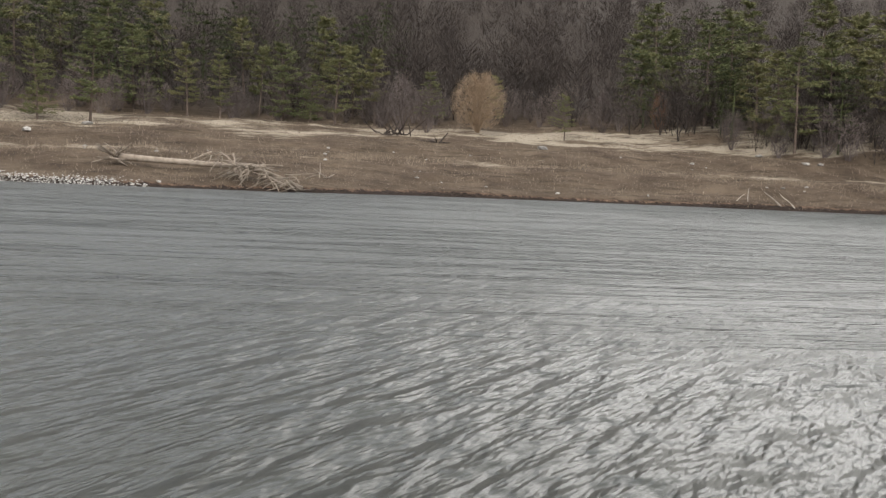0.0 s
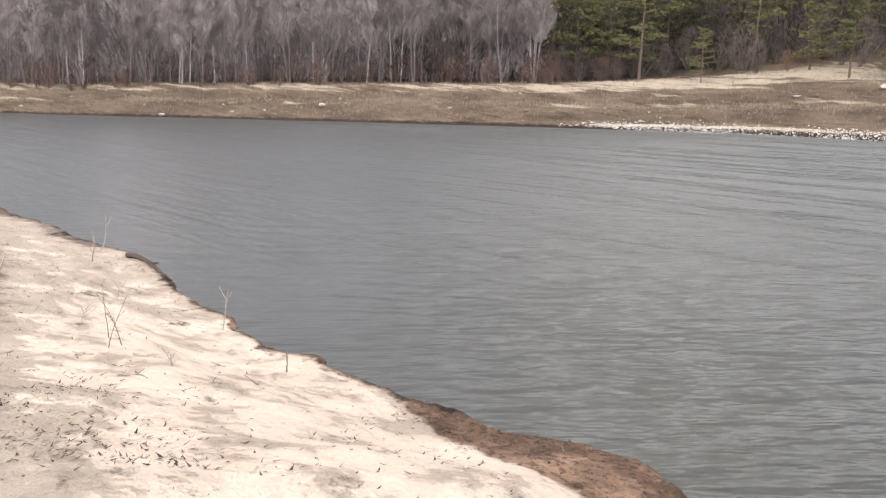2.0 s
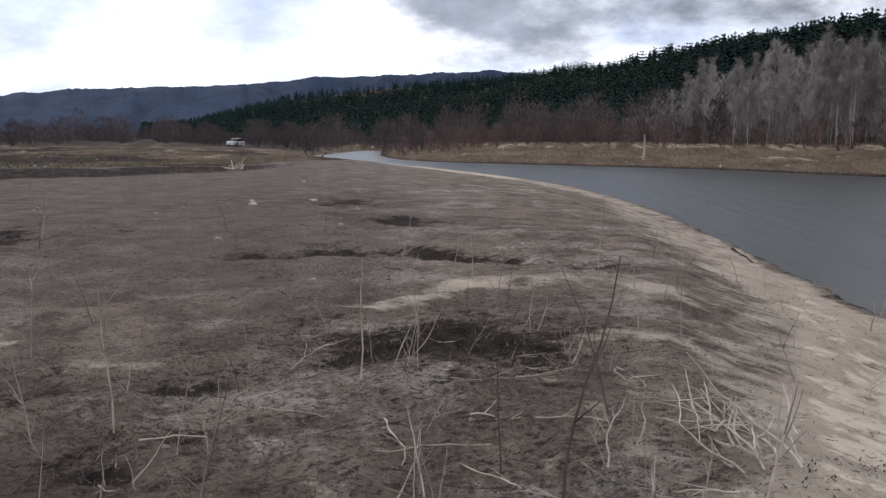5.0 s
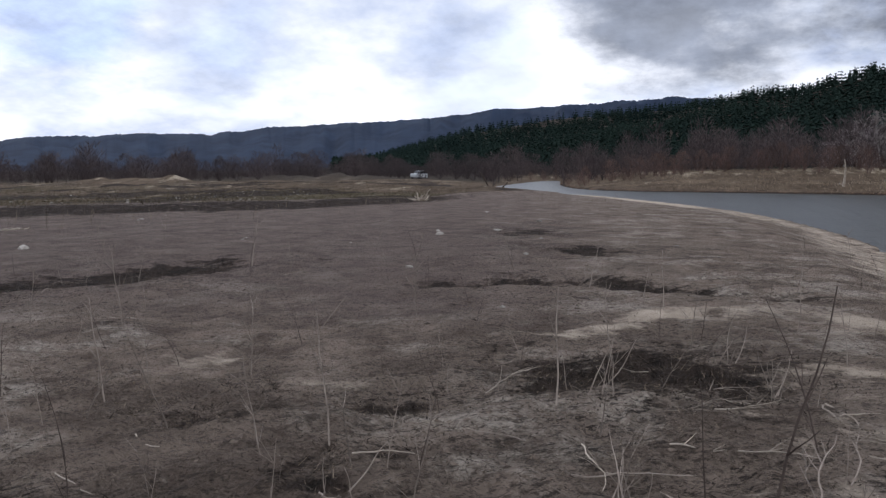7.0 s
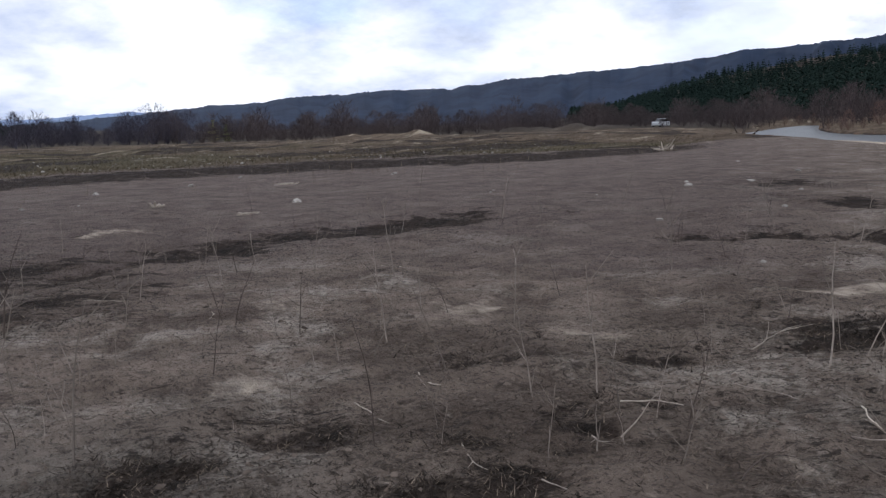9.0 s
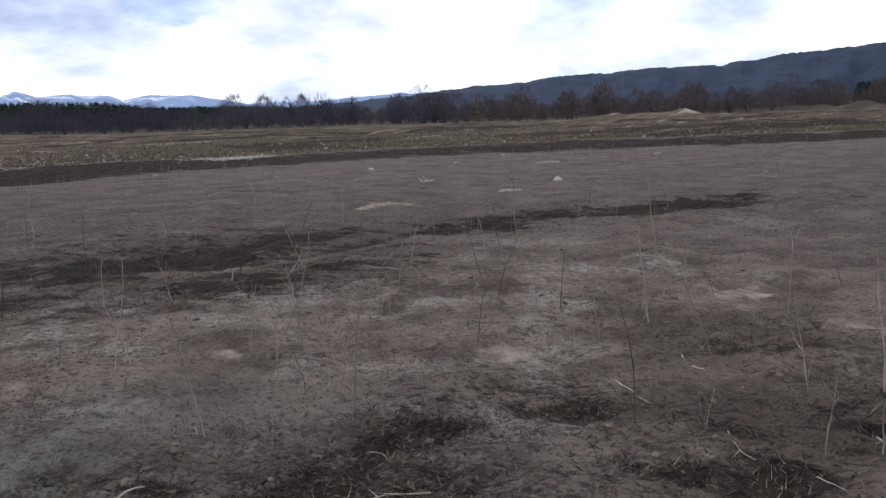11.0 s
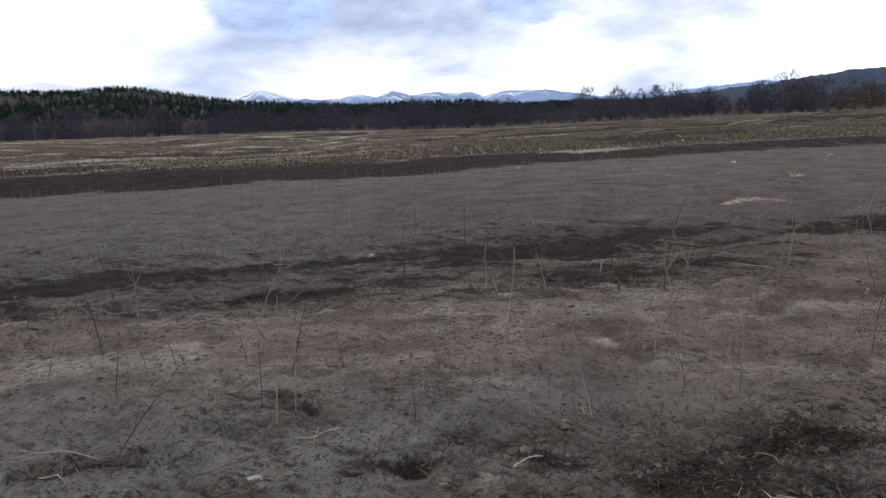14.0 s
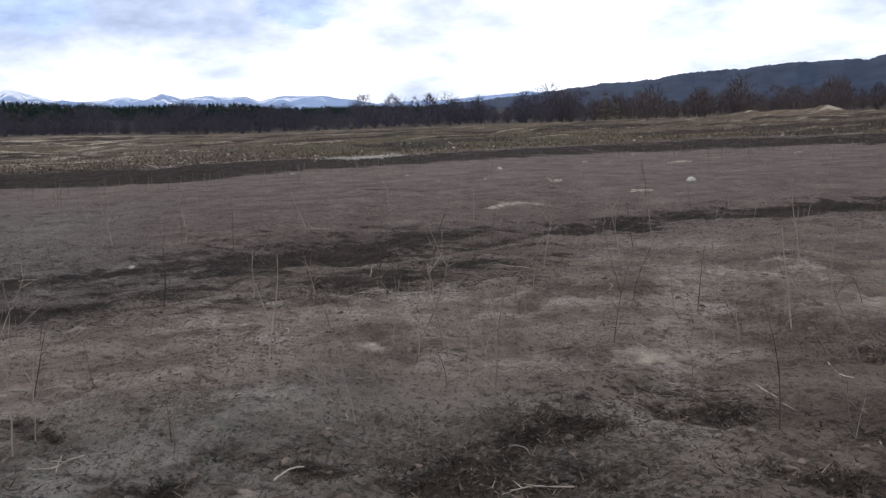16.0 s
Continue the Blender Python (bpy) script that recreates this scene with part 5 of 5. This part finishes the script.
def loose_branches():
    """Dead branches and stalks standing or lying round the brush pile."""
    g = random.Random(57)
    for ax, ay, bx, by, up, r in ((-4.56, -0.03, -4.32, 0.39, 0.03, 0.006), (-4.57, 0.1, -5.3, 0.2, 0.22, 0.006), (-4.57, 0.1, -4.9, 0.02, 0.26, 0.005), (-3.86, 0.26, -4.2, 0.3, 0.42, 0.006), (-6.68, 0.2, -6.11, 0.37, 0.05, 0.007),
                                  (-5.19, -0.67, -5.17, -0.37, 0.04, 0.006), (-5.2, -0.3, -5.3, 0.1, 0.03, 0.005), (-4.9, 0.25, -5.4, 0.32, 0.25, 0.005), (-4.4, 0.55, -4.7, 0.6, 0.3, 0.005), (-6.2, -0.5, -6.4, -0.1, 0.06, 0.006),
                                  (-4.3, -0.3, -4.5, -0.6, 0.05, 0.005), (-4.1, 0.0, -4.2, -0.3, 0.03, 0.004)):
        a, b = Vector((ax, ay, height(ax, ay) + 0.01)), Vector((bx, by, height(bx, by) + 0.65 * up))
        branch_thing("dead_branch", "crooked bleached dead branch on the littered silt", "branch", a, b, r, g, M_DRIFT if up < 0.1 else M_STEM, 3, 0.35, 0.26)["group"] = "dead branches by the brush pile"


def weed(h, rng, mat, shoots, thick=0.0050, lean=0.16):
    ob = root("dead_weed", "dead upright weed stem with a few thin side shoots", "weed")
    V, F = [], []
    pts = bent(Vector((0, 0, -0.03)), Vector((rng.uniform(-lean, lean), rng.uniform(-lean, lean), 1)), h, 7, 0.11, rng)
    tube(V, F, pts, [thick * (1 - 0.1 * i) for i in range(8)], 4)
    mk("stem", V, F, mat, ob)
    for k in range(shoots):
        i = rng.randint(1, 6)
        a = rng.uniform(0, 6.28)
        line = bent(pts[i], Vector((math.cos(a), math.sin(a), rng.uniform(0.7, 1.6))), h * rng.uniform(0.12, 0.38), 3, 0.12, rng)
        V, F = [], []
        tube(V, F, line, [thick * 0.5, thick * 0.42, thick * 0.34, thick * 0.2], 3)
        mk("shoot", V, F, mat, ob)
    return ob


def weeds():
    g = random.Random(55)
    pale = [weed(0.6, random.Random(s), M_STEM, n) for s, n in ((1, 4), (2, 6), (3, 3), (4, 7))]
    dark = [weed(0.65, random.Random(s), M_STEM_DARK, n, 0.0046) for s, n in ((5, 1), (6, 3), (7, 2))]
    spots = [(-3.86, -0.1, 1.9, 1), (-3.9, -0.73, 0.9, 0), (-3.98, -0.66, 0.8, 0), (-5.45, 0.12, 1.5, 1), (-4.28, -1.85, 0.85, 1), (-7.22, -1.38, 1.1, 0), (-8.3, -0.54, 0.75, 0), (-6.82, -0.15, 0.7, 0), (-8.39, 1.71, 0.6, 1), (-6.53, -0.9, 0.7, 0),
             (-8.63, -3.05, 0.5, 1), (-9.3, 0.06, 1.2, 0), (-4.09, 0.3, 0.7, 0), (-11.33, -7.69, 1.0, 1), (-9.43, -10.37, 0.95, 1), (-5.81, -8.65, 0.7, 0), (-6.27, -8.56, 0.9, 0), (-3.5, -4.85, 0.9, 1), (-3.85, -4.22, 0.75, 0),
             (-6.2, -6.06, 0.6, 0), (-6.21, -5.73, 0.7, 1), (-4.25, -2.79, 1.0, 0)]
    spots += [(-6.51, -2.59, 0.6, 0), (-6.09, -1.24, 0.9, 0), (-10.85, -1.69, 0.8, 0), (-14.36, -4.46, 0.8, 1), (-2.3, -4.46, 0.8, 0), (-1.5, -6.3, 0.5, 0), (-0.7, -5.13, 0.45, 1), (0.39, -5.19, 0.75, 1), (0.48, -6.19, 0.5, 1),
              (1.29, -5.72, 0.75, 1), (1.13, -4.31, 1.0, 1), (-0.37, -4.11, 0.5, 0), (-2.15, -5.64, 0.9, 0), (-3.86, -6.45, 0.9, 0), (-5.61, -8.86, 0.7, 0), (-5.74, -8.52, 0.6, 0), (-2.51, -4.87, 0.7, 0), (1.2, -6.5, 0.6, 1), (0.58, -4.48, 0.6, 0)]
    for _ in range(215):
        yaw = g.uniform(84, 200)
        r = 4.2 + 14 * g.random() ** 1.3
        spots.append((-r * math.sin(radians(yaw)), r * math.cos(radians(yaw)), g.choice((0.35, 0.5, 0.6, 0.8, 1.0, 1.3)) * g.uniform(0.8, 1.15), g.choice((0, 0, 1))))
    for _ in range(14):
        spots.append((g.uniform(-14, -6.5), g.uniform(0.6, 2.4), g.uniform(0.3, 0.8), g.choice((0, 1))))
    free = {0: list(pale), 1: list(dark)}
    for x, y, k, kind in spots:
        ob = free[kind].pop() if free[kind] else None
        m = Matrix.Translation((x, y, height(x, y))) @ Matrix.Rotation(g.uniform(0, 6.28), 4, "Z") @ Matrix.Rotation(radians(g.gauss(0, 8)), 4, "X")
        if ob is None:
            ob = copy_thing(g.choice(pale if kind == 0 else dark), m)
        ob.matrix_world = m @ Matrix.Diagonal((k, k, k, 1))
        ob["group"] = "dead weeds on the silt"
    # taller forked sapling on the edge of the sand
    a = Vector((-3.97, 0.68, height(-3.97, 0.68)))
    branch_thing("bare_sapling", "thin bare forked sapling growing at the sand's edge", "sapling", a, a + Vector((-0.24, 0.16, 0.86)), 0.0075, g, M_STEM, 6, 0.3, 0.12)


def litter():
    """Grass, clods and plant scraps too small to count."""
    g = np.random.RandomState(61)

    def blades(name, label, n, pick, hgt, wid, lean, mat, lift=-0.005):
        yaw, r = pick(n)
        P = np.stack([-r * np.sin(np.radians(yaw)), r * np.cos(np.radians(yaw))], -1)
        z, cover = lookup(P)
        keep = (g.rand(len(P)) < weight(P, cover)) & (z > 0.03)
        P, z = P[keep], z[keep]
        n = len(P)
        a, b = g.uniform(0, 6.28, n), g.uniform(0, 6.28, n)
        h, w = hgt * g.uniform(0.4, 1.3, n), wid * g.uniform(0.6, 1.4, n)
        tip = np.stack([np.cos(a) * lean * h, np.sin(a) * lean * h, h * np.sqrt(max(0.02, 1 - lean**2))], -1) * g.uniform(0.7, 1.2, (n, 1))
        side = np.stack([np.cos(b) * w, np.sin(b) * w, w * 0], -1)
        base = np.column_stack([P, z + lift])
        V = np.stack([base - side / 2, base + side / 2, base + tip], 1).reshape(-1, 3)
        return tagged(mk(name, V, np.arange(len(V)).reshape(-1, 3), mat), label, "grass", kind="stuff")

    def weight(P, cover):
        return WEIGHT(P, cover)

    near = lambda n: (g.uniform(36, 203, n), 2.2 + 14 * g.rand(n) ** 1.4)
    clump = lambda P, s, k: sstep(0.05, 0.45, fbm(P[:, 0] * k, P[:, 1] * k, 3, s))
    WEIGHT = lambda P, c: (0.10 + clump(P, 71, 1.1) + 0.8 * c["dark"]) * (1 - c["sand"])
    blades("dry_grass", "sparse withered grass and straw on the silt", 95000, near, 0.045, 0.005, 0.8, M_STRAW)
    WEIGHT = lambda P, c: np.clip(0.10 + 0.5 * clump(P, 72, 0.8) + 0.5 * c["litter"], 0, 1) * (1 - np.clip(1.3 * c["sand"], 0, 0.97))
    blades("dead_leaf_scraps", "dark scraps of rotting plants strewn on the silt", 150000, near, 0.042, 0.014, 0.97, M_SCRAP, 0.004)
    WEIGHT = lambda P, c: np.clip(c["dark"] * 1.4, 0, 1)
    blades("sedge", "dark withered sedge in the shallow hollows", 130000, lambda n: (g.uniform(84, 203, n), 3 + 34 * g.rand(n)), 0.06, 0.012, 0.85, M_SEDGE)
    WEIGHT = lambda P, c: np.clip(c["dark"] * 1.5 - 0.3, 0, 1) * (0.2 + 0.8 * clump(P, 75, 2.2))
    blades("rotten_tufts", "low tufts of dark rotten plants in the hollows", 130000, lambda n: (g.uniform(84, 203, n), 3 + 5.5 * g.rand(n)), 0.045, 0.012, 0.85, M_SEDGE)
    WEIGHT = lambda P, c: np.clip(c["dark"] * 1.5 - 0.3, 0, 1) * 0.5
    blades("pale_straws", "pale broken straws among the dark plants", 26000, lambda n: (g.uniform(84, 203, n), 3 + 6 * g.rand(n)), 0.09, 0.005, 0.85, M_STRAW)
    WEIGHT = lambda P, c: np.clip(c["sand"] * 2.2, 0, 1) * (0.04 + 0.4 * clump(P, 74, 0.9))
    blades("shore_debris", "washed-up plant scraps strewn along the sand", 46000, lambda n: (g.uniform(40, 100, n), 4.2 + 18 * g.rand(n) ** 1.3), 0.038, 0.014, 0.95, M_SCRAP, 0.004)
    WEIGHT = lambda P, c: np.clip(c["dark"] * 1.2, 0, 1)

    def ditch(n):
        yaw = g.uniform(110, 203, n)
        return yaw, by_yaw(yaw, STEP_R) + g.uniform(-1.5, 6, n)

    blades("ditch_sedge", "dark dead sedge tufts along the ditch side", 16000, ditch, 0.08, 0.018, 0.7, M_SCRAP)
    WEIGHT = lambda P, c: 0.2 + 0.8 * clump(P, 77, 0.3)
    blades("far_weeds", "thin dead weed stems standing along the edge of the silt", 1500, lambda n: ((yw := g.uniform(100, 201, n)), by_yaw(np.maximum(yw, 112), STEP_R) - 0.2 - 9 * g.rand(n) ** 2), 0.42, 0.012, 0.16, M_STRAW)
    WEIGHT = lambda P, c: np.clip(c["straw"], 0, 1)
    blades("pasture_grass", "short withered pasture grass", 60000, lambda n: (g.uniform(110, 203, n), 30 + 90 * g.rand(n) ** 1.8), 0.16, 0.04, 0.7, M_PASTURE)
    WEIGHT = lambda P, c: 0.35 + 0.65 * clump(P, 73, 0.25)
    base = lambda yaw: np.interp(yaw, [-36, -18, 0, 14, 27, 43, 60, 75, 90, 100], [82, 72, 66, 61, 63, 68.5, 72.5, 79, 90, 96])

    def reed_rows(n):
        yaw = g.uniform(-36, 98, n)
        width = by_yaw(yaw, BANK_WIDTH)
        return yaw, base(yaw) + width * np.where(g.rand(n) < 0.55, g.normal(0.40, 0.03, n), g.uniform(0.05, 1.15, n))

    blades("reed_stubble", "pale dead reeds and tall grass in rows on the far bank", 42000, reed_rows, 0.32, 0.034, 0.4, M_REED)
    blades("bank_grass", "brown withered grass on the far bank", 60000, lambda n: ((yw := g.uniform(-36, 100, n)), base(yw) + 0.5 + 27 * g.rand(n)), 0.22, 0.05, 0.6, M_STRAW)
    # crumbled clods of earth
    n = 20000
    yaw, r = near(n)
    P = np.stack([-r * np.sin(np.radians(yaw)), r * np.cos(np.radians(yaw))], -1)
    z, cover = lookup(P)
    keep = g.rand(n) < (0.15 + 0.85 * clump(P, 72, 0.8)) * (1 - np.clip(3 * cover["sand"], 0, 1)) * (1 - np.clip(cover["dark"], 0, 1)) * (z > 0.03)
    P, z = P[keep], z[keep]
    n = len(P)
    T = np.array([(1, 0, 0), (0, 1, 0), (-1, 0, 0), (0, -1, 0), (0.2, 0.1, 0.8)]) * 0.5
    s = 0.012 + 0.05 * g.rand(n) ** 2.2
    a = g.uniform(0, 6.28, n)
    q = T[None] * (1 + g.uniform(-0.4, 0.4, (n, 5, 1))) * s[:, None, None] * np.array([1.5, 1, 0.7])
    x = q[..., 0] * np.cos(a)[:, None] - q[..., 1] * np.sin(a)[:, None] + P[:, :1]
    y = q[..., 0] * np.sin(a)[:, None] + q[..., 1] * np.cos(a)[:, None] + P[:, 1:]
    V = np.stack([x, y, q[..., 2] + z[:, None]], -1).reshape(-1, 3)
    F = (np.arange(n)[:, None, None] * 5 + np.array([(0, 1, 4), (1, 2, 4), (2, 3, 4), (3, 0, 4)])[None]).reshape(-1, 3)
    tagged(mk("earth_clods", V, F, M_CLOD), "small crumbs of dry earth on the silt", "clods", kind="stuff")


def driftwood_log():
    g = random.Random(56)
    a, b = at(20.8, 67.8, 0.55), at(13.2, 64.2, 0.8)
    log = root("driftwood_log", "long bleached tree trunk with roots stranded on the bank", "log", "", Matrix.Translation(at(17, 66)))
    o = log.matrix_world.translation
    V, F, pts = stick_mesh(a - o, b - o, 0.25, 0.19, g, 0.02, 8, 12)
    mk("trunk", V, F, M_LOG, log, "smooth bleached trunk", True)
    c, e = at(13.2, 63.9, 0.95), at(9.6, 61.9, 0.35)
    V, F, _ = stick_mesh(c - o, e - o, 0.21, 0.13, g, 0.03, 6, 10)
    mk("broken_limb", V, F, M_LOG, log, smooth=True)
    for k in range(110):
        t = g.random()
        p = (c - o).lerp(e - o, t * 1.3 - 0.4) + Vector((g.gauss(-0.1, 0.5), g.gauss(-0.6, 0.6), g.uniform(-0.4, 0.55)))
        w = Vector((g.gauss(-0.3, 0.9), g.gauss(-0.4, 0.6), g.gauss(-0.3, 0.35)))
        q = p + w.normalized() * g.uniform(0.8, 2.3)
        q.z = max(min(q.z, 0.75), height(q.x + o.x, q.y + o.y) - o.z + 0.03)
        V, F, _ = stick_mesh(p, q, g.uniform(0.035, 0.075), 0.02, g, 0.2, 5)
        mk("root", V, F, M_LOG, log)
    for k in range(26):
        p = a - o + Vector((g.gauss(-0.2, 0.2), g.gauss(0, 0.2), g.uniform(-0.2, 0.2)))
        q = p + Vector((g.uniform(-1.5, 1.6), g.uniform(-1.4, 0.3), g.uniform(-0.8, 0.9)))
        q.z = max(q.z, height(q.x + o.x, q.y + o.y) - o.z + 0.03)
        V, F, _ = stick_mesh(p, q, 0.09, 0.03, g, 0.12, 5)
        mk("root", V, F, M_LOG, log)


def dead_tangle(name, label, yaw, r, n, size, mat, seed, tilt=0.4, thick=0.05, rise=1.0):
    g = random.Random(seed)
    c = at(yaw, r)
    ob = root(name, label, "driftwood", "", Matrix.Translation(c))
    for k in range(n):
        p = Vector((g.gauss(0, 0.3), g.gauss(0, 0.2), 0.05)) * size
        q = p + Vector((g.gauss(0, 0.8), g.gauss(0, 0.5), rise * abs(g.gauss(tilt, 0.4)))).normalized() * size * g.uniform(0.5, 1.2)
        V, F, _ = stick_mesh(p, q, thick * g.uniform(0.6, 1.2), thick * 0.35, g, 0.2, 6)
        mk("branch", V, F, mat, ob)


def strays():
    dead_tangle("dark_brushwood", "heap of dark dead branches under the shrub on the far bank", 3.6, 84.5, 16, 2.6, M_DRIFT_DARK, 61, 0.35, 0.09)
    dead_tangle("dark_brushwood", "dark dead branch lying on pale grass of the far bank", 0.9, 83, 6, 1.6, M_DRIFT_DARK, 62, 0.1, 0.1)
    dead_tangle("stranded_branch", "forked bleached branch stranded at the far water's edge", -18.6, 73.8, 2, 1.6, M_DRIFT, 63, 0.3, 0.06)
    dead_tangle("stranded_branch", "bleached branch lying at the far water's edge", -21.6, 74.9, 2, 1.9, M_DRIFT, 64, 0.1, 0.07)
    dead_tangle("stranded_branch", "bent bleached branches on the far bank", 8.0, 66.0, 5, 1.3, M_DRIFT, 65, 0.4, 0.04)
    dead_tangle("root_stump", "bleached uprooted stump on the edge of the ditch", 113.2, 42.3, 16, 0.62, M_DRIFT, 66, 0.35, 0.045)
    dead_tangle("pale_driftwood", "small bleached root standing on the silt", 146.3, 19.7, 9, 0.15, M_DRIFT, 67, 0.5, 0.04)
    dead_tangle("pale_driftwood", "flat bleached driftwood pieces on the silt", 140.7, 17.4, 9, 0.24, M_DRIFT, 68, 0.0, 0.022, 0.25)
    dead_tangle("pale_driftwood", "bleached branch pieces lying on the silt", 137.6, 26, 7, 0.4, M_DRIFT, 69, 0.05, 0.03, 0.2)
    dead_tangle("dark_stump", "dark snag on the sand spit", 108.3, 74.5, 5, 1.6, M_DRIFT_DARK, 70, 0.3, 0.1)
    dead_tangle("dark_stump", "dark snag lying in the shallows by the sand spit", 102.6, 93, 5, 1.8, M_DRIFT_DARK, 71, 0.15, 0.12)
    dead_tangle("white_snag", "leaning white dead trunk on the far bank", 87.1, 92, 1, 2.6, M_DRIFT, 72, 3.0, 0.14)
    for yaw, r, n, s, seed in ((100.6, 3.97, 6, 0.5, 81), (91.3, 6.82, 7, 0.42, 82), (101.5, 6.2, 6, 0.5, 83), (118, 4.4, 4, 0.35, 84), (93.5, 7.6, 6, 0.4, 85)):
        dead_tangle("bleached_stalk", "forked bleached stalks of a dead plant rooted in silt", yaw, r, n, s * 0.8, M_STEM, seed, 1.3, 0.0045)
    dead_tangle("ditch_brushwood", "dead branches lying on the dark ditch side", 171, 30.5, 7, 0.5, M_DRIFT, 73, 0.1, 0.016)


def parked_car():
    p = at(113.3, 165)
    car = root("parked_car", "silver hatchback parked far off beside the scrub", "car", "", Matrix.Translation(p) @ Matrix.Rotation(radians(113 + 62), 4, "Z"))

    def block(name, rows, mat, bevel=0.05):
        """A hull lofted through cross-sections (x, half width, z low, z high)."""
        V, F = [], []
        for x, w, z0, z1 in rows:
            V += [(x, -w, z0), (x, w, z0), (x, w * 0.96, z1), (x, -w * 0.96, z1)]
        for i in range(len(rows) - 1):
            for k in range(4):
                a, b = i * 4 + k, i * 4 + (k + 1) % 4
                F.append((a, b, b + 4, a + 4))
        F += [(3, 2, 1, 0), tuple(range(len(V) - 4, len(V)))]
        return mk(name, V, F, mat, car)

    block("body", [(-2.0, 0.75, 0.35, 0.8), (-1.85, 0.84, 0.25, 0.95), (-0.9, 0.86, 0.22, 0.95), (1.2, 0.86, 0.22, 0.98), (1.9, 0.84, 0.25, 0.95), (2.0, 0.78, 0.35, 0.85)], M_CAR)
    block("cabin", [(-0.95, 0.74, 0.93, 0.96), (-0.35, 0.70, 0.95, 1.42), (1.1, 0.70, 0.97, 1.45), (1.75, 0.72, 0.93, 1.0)], M_GLASS)
    block("roof", [(-0.35, 0.64, 1.42, 1.47), (0.4, 0.66, 1.45, 1.51), (1.15, 0.64, 1.43, 1.47)], M_CAR)
    for x in (-1.25, 1.3):
        for y in (-0.8, 0.8):
            V, F = [], []
            tube(V, F, [Vector((x, y - 0.1, 0.31)), Vector((x, y + 0.1, 0.31))], [0.31, 0.31], 18)
            wheel = mk("wheel", V, F, M_TYRE, car)
            V, F = [], []
            s = 0.105 if y > 0 else -0.105
            tube(V, F, [Vector((x, y + s - 0.01, 0.31)), Vector((x, y + s + 0.01, 0.31))], [0.19, 0.19], 14)
            mk("rim", V, F, M_CAR, wheel)


stones()
pebble_beds()
ground_sticks()
brush_pile()
loose_branches()
weeds()
driftwood_log()
strays()
parked_car()
litter()
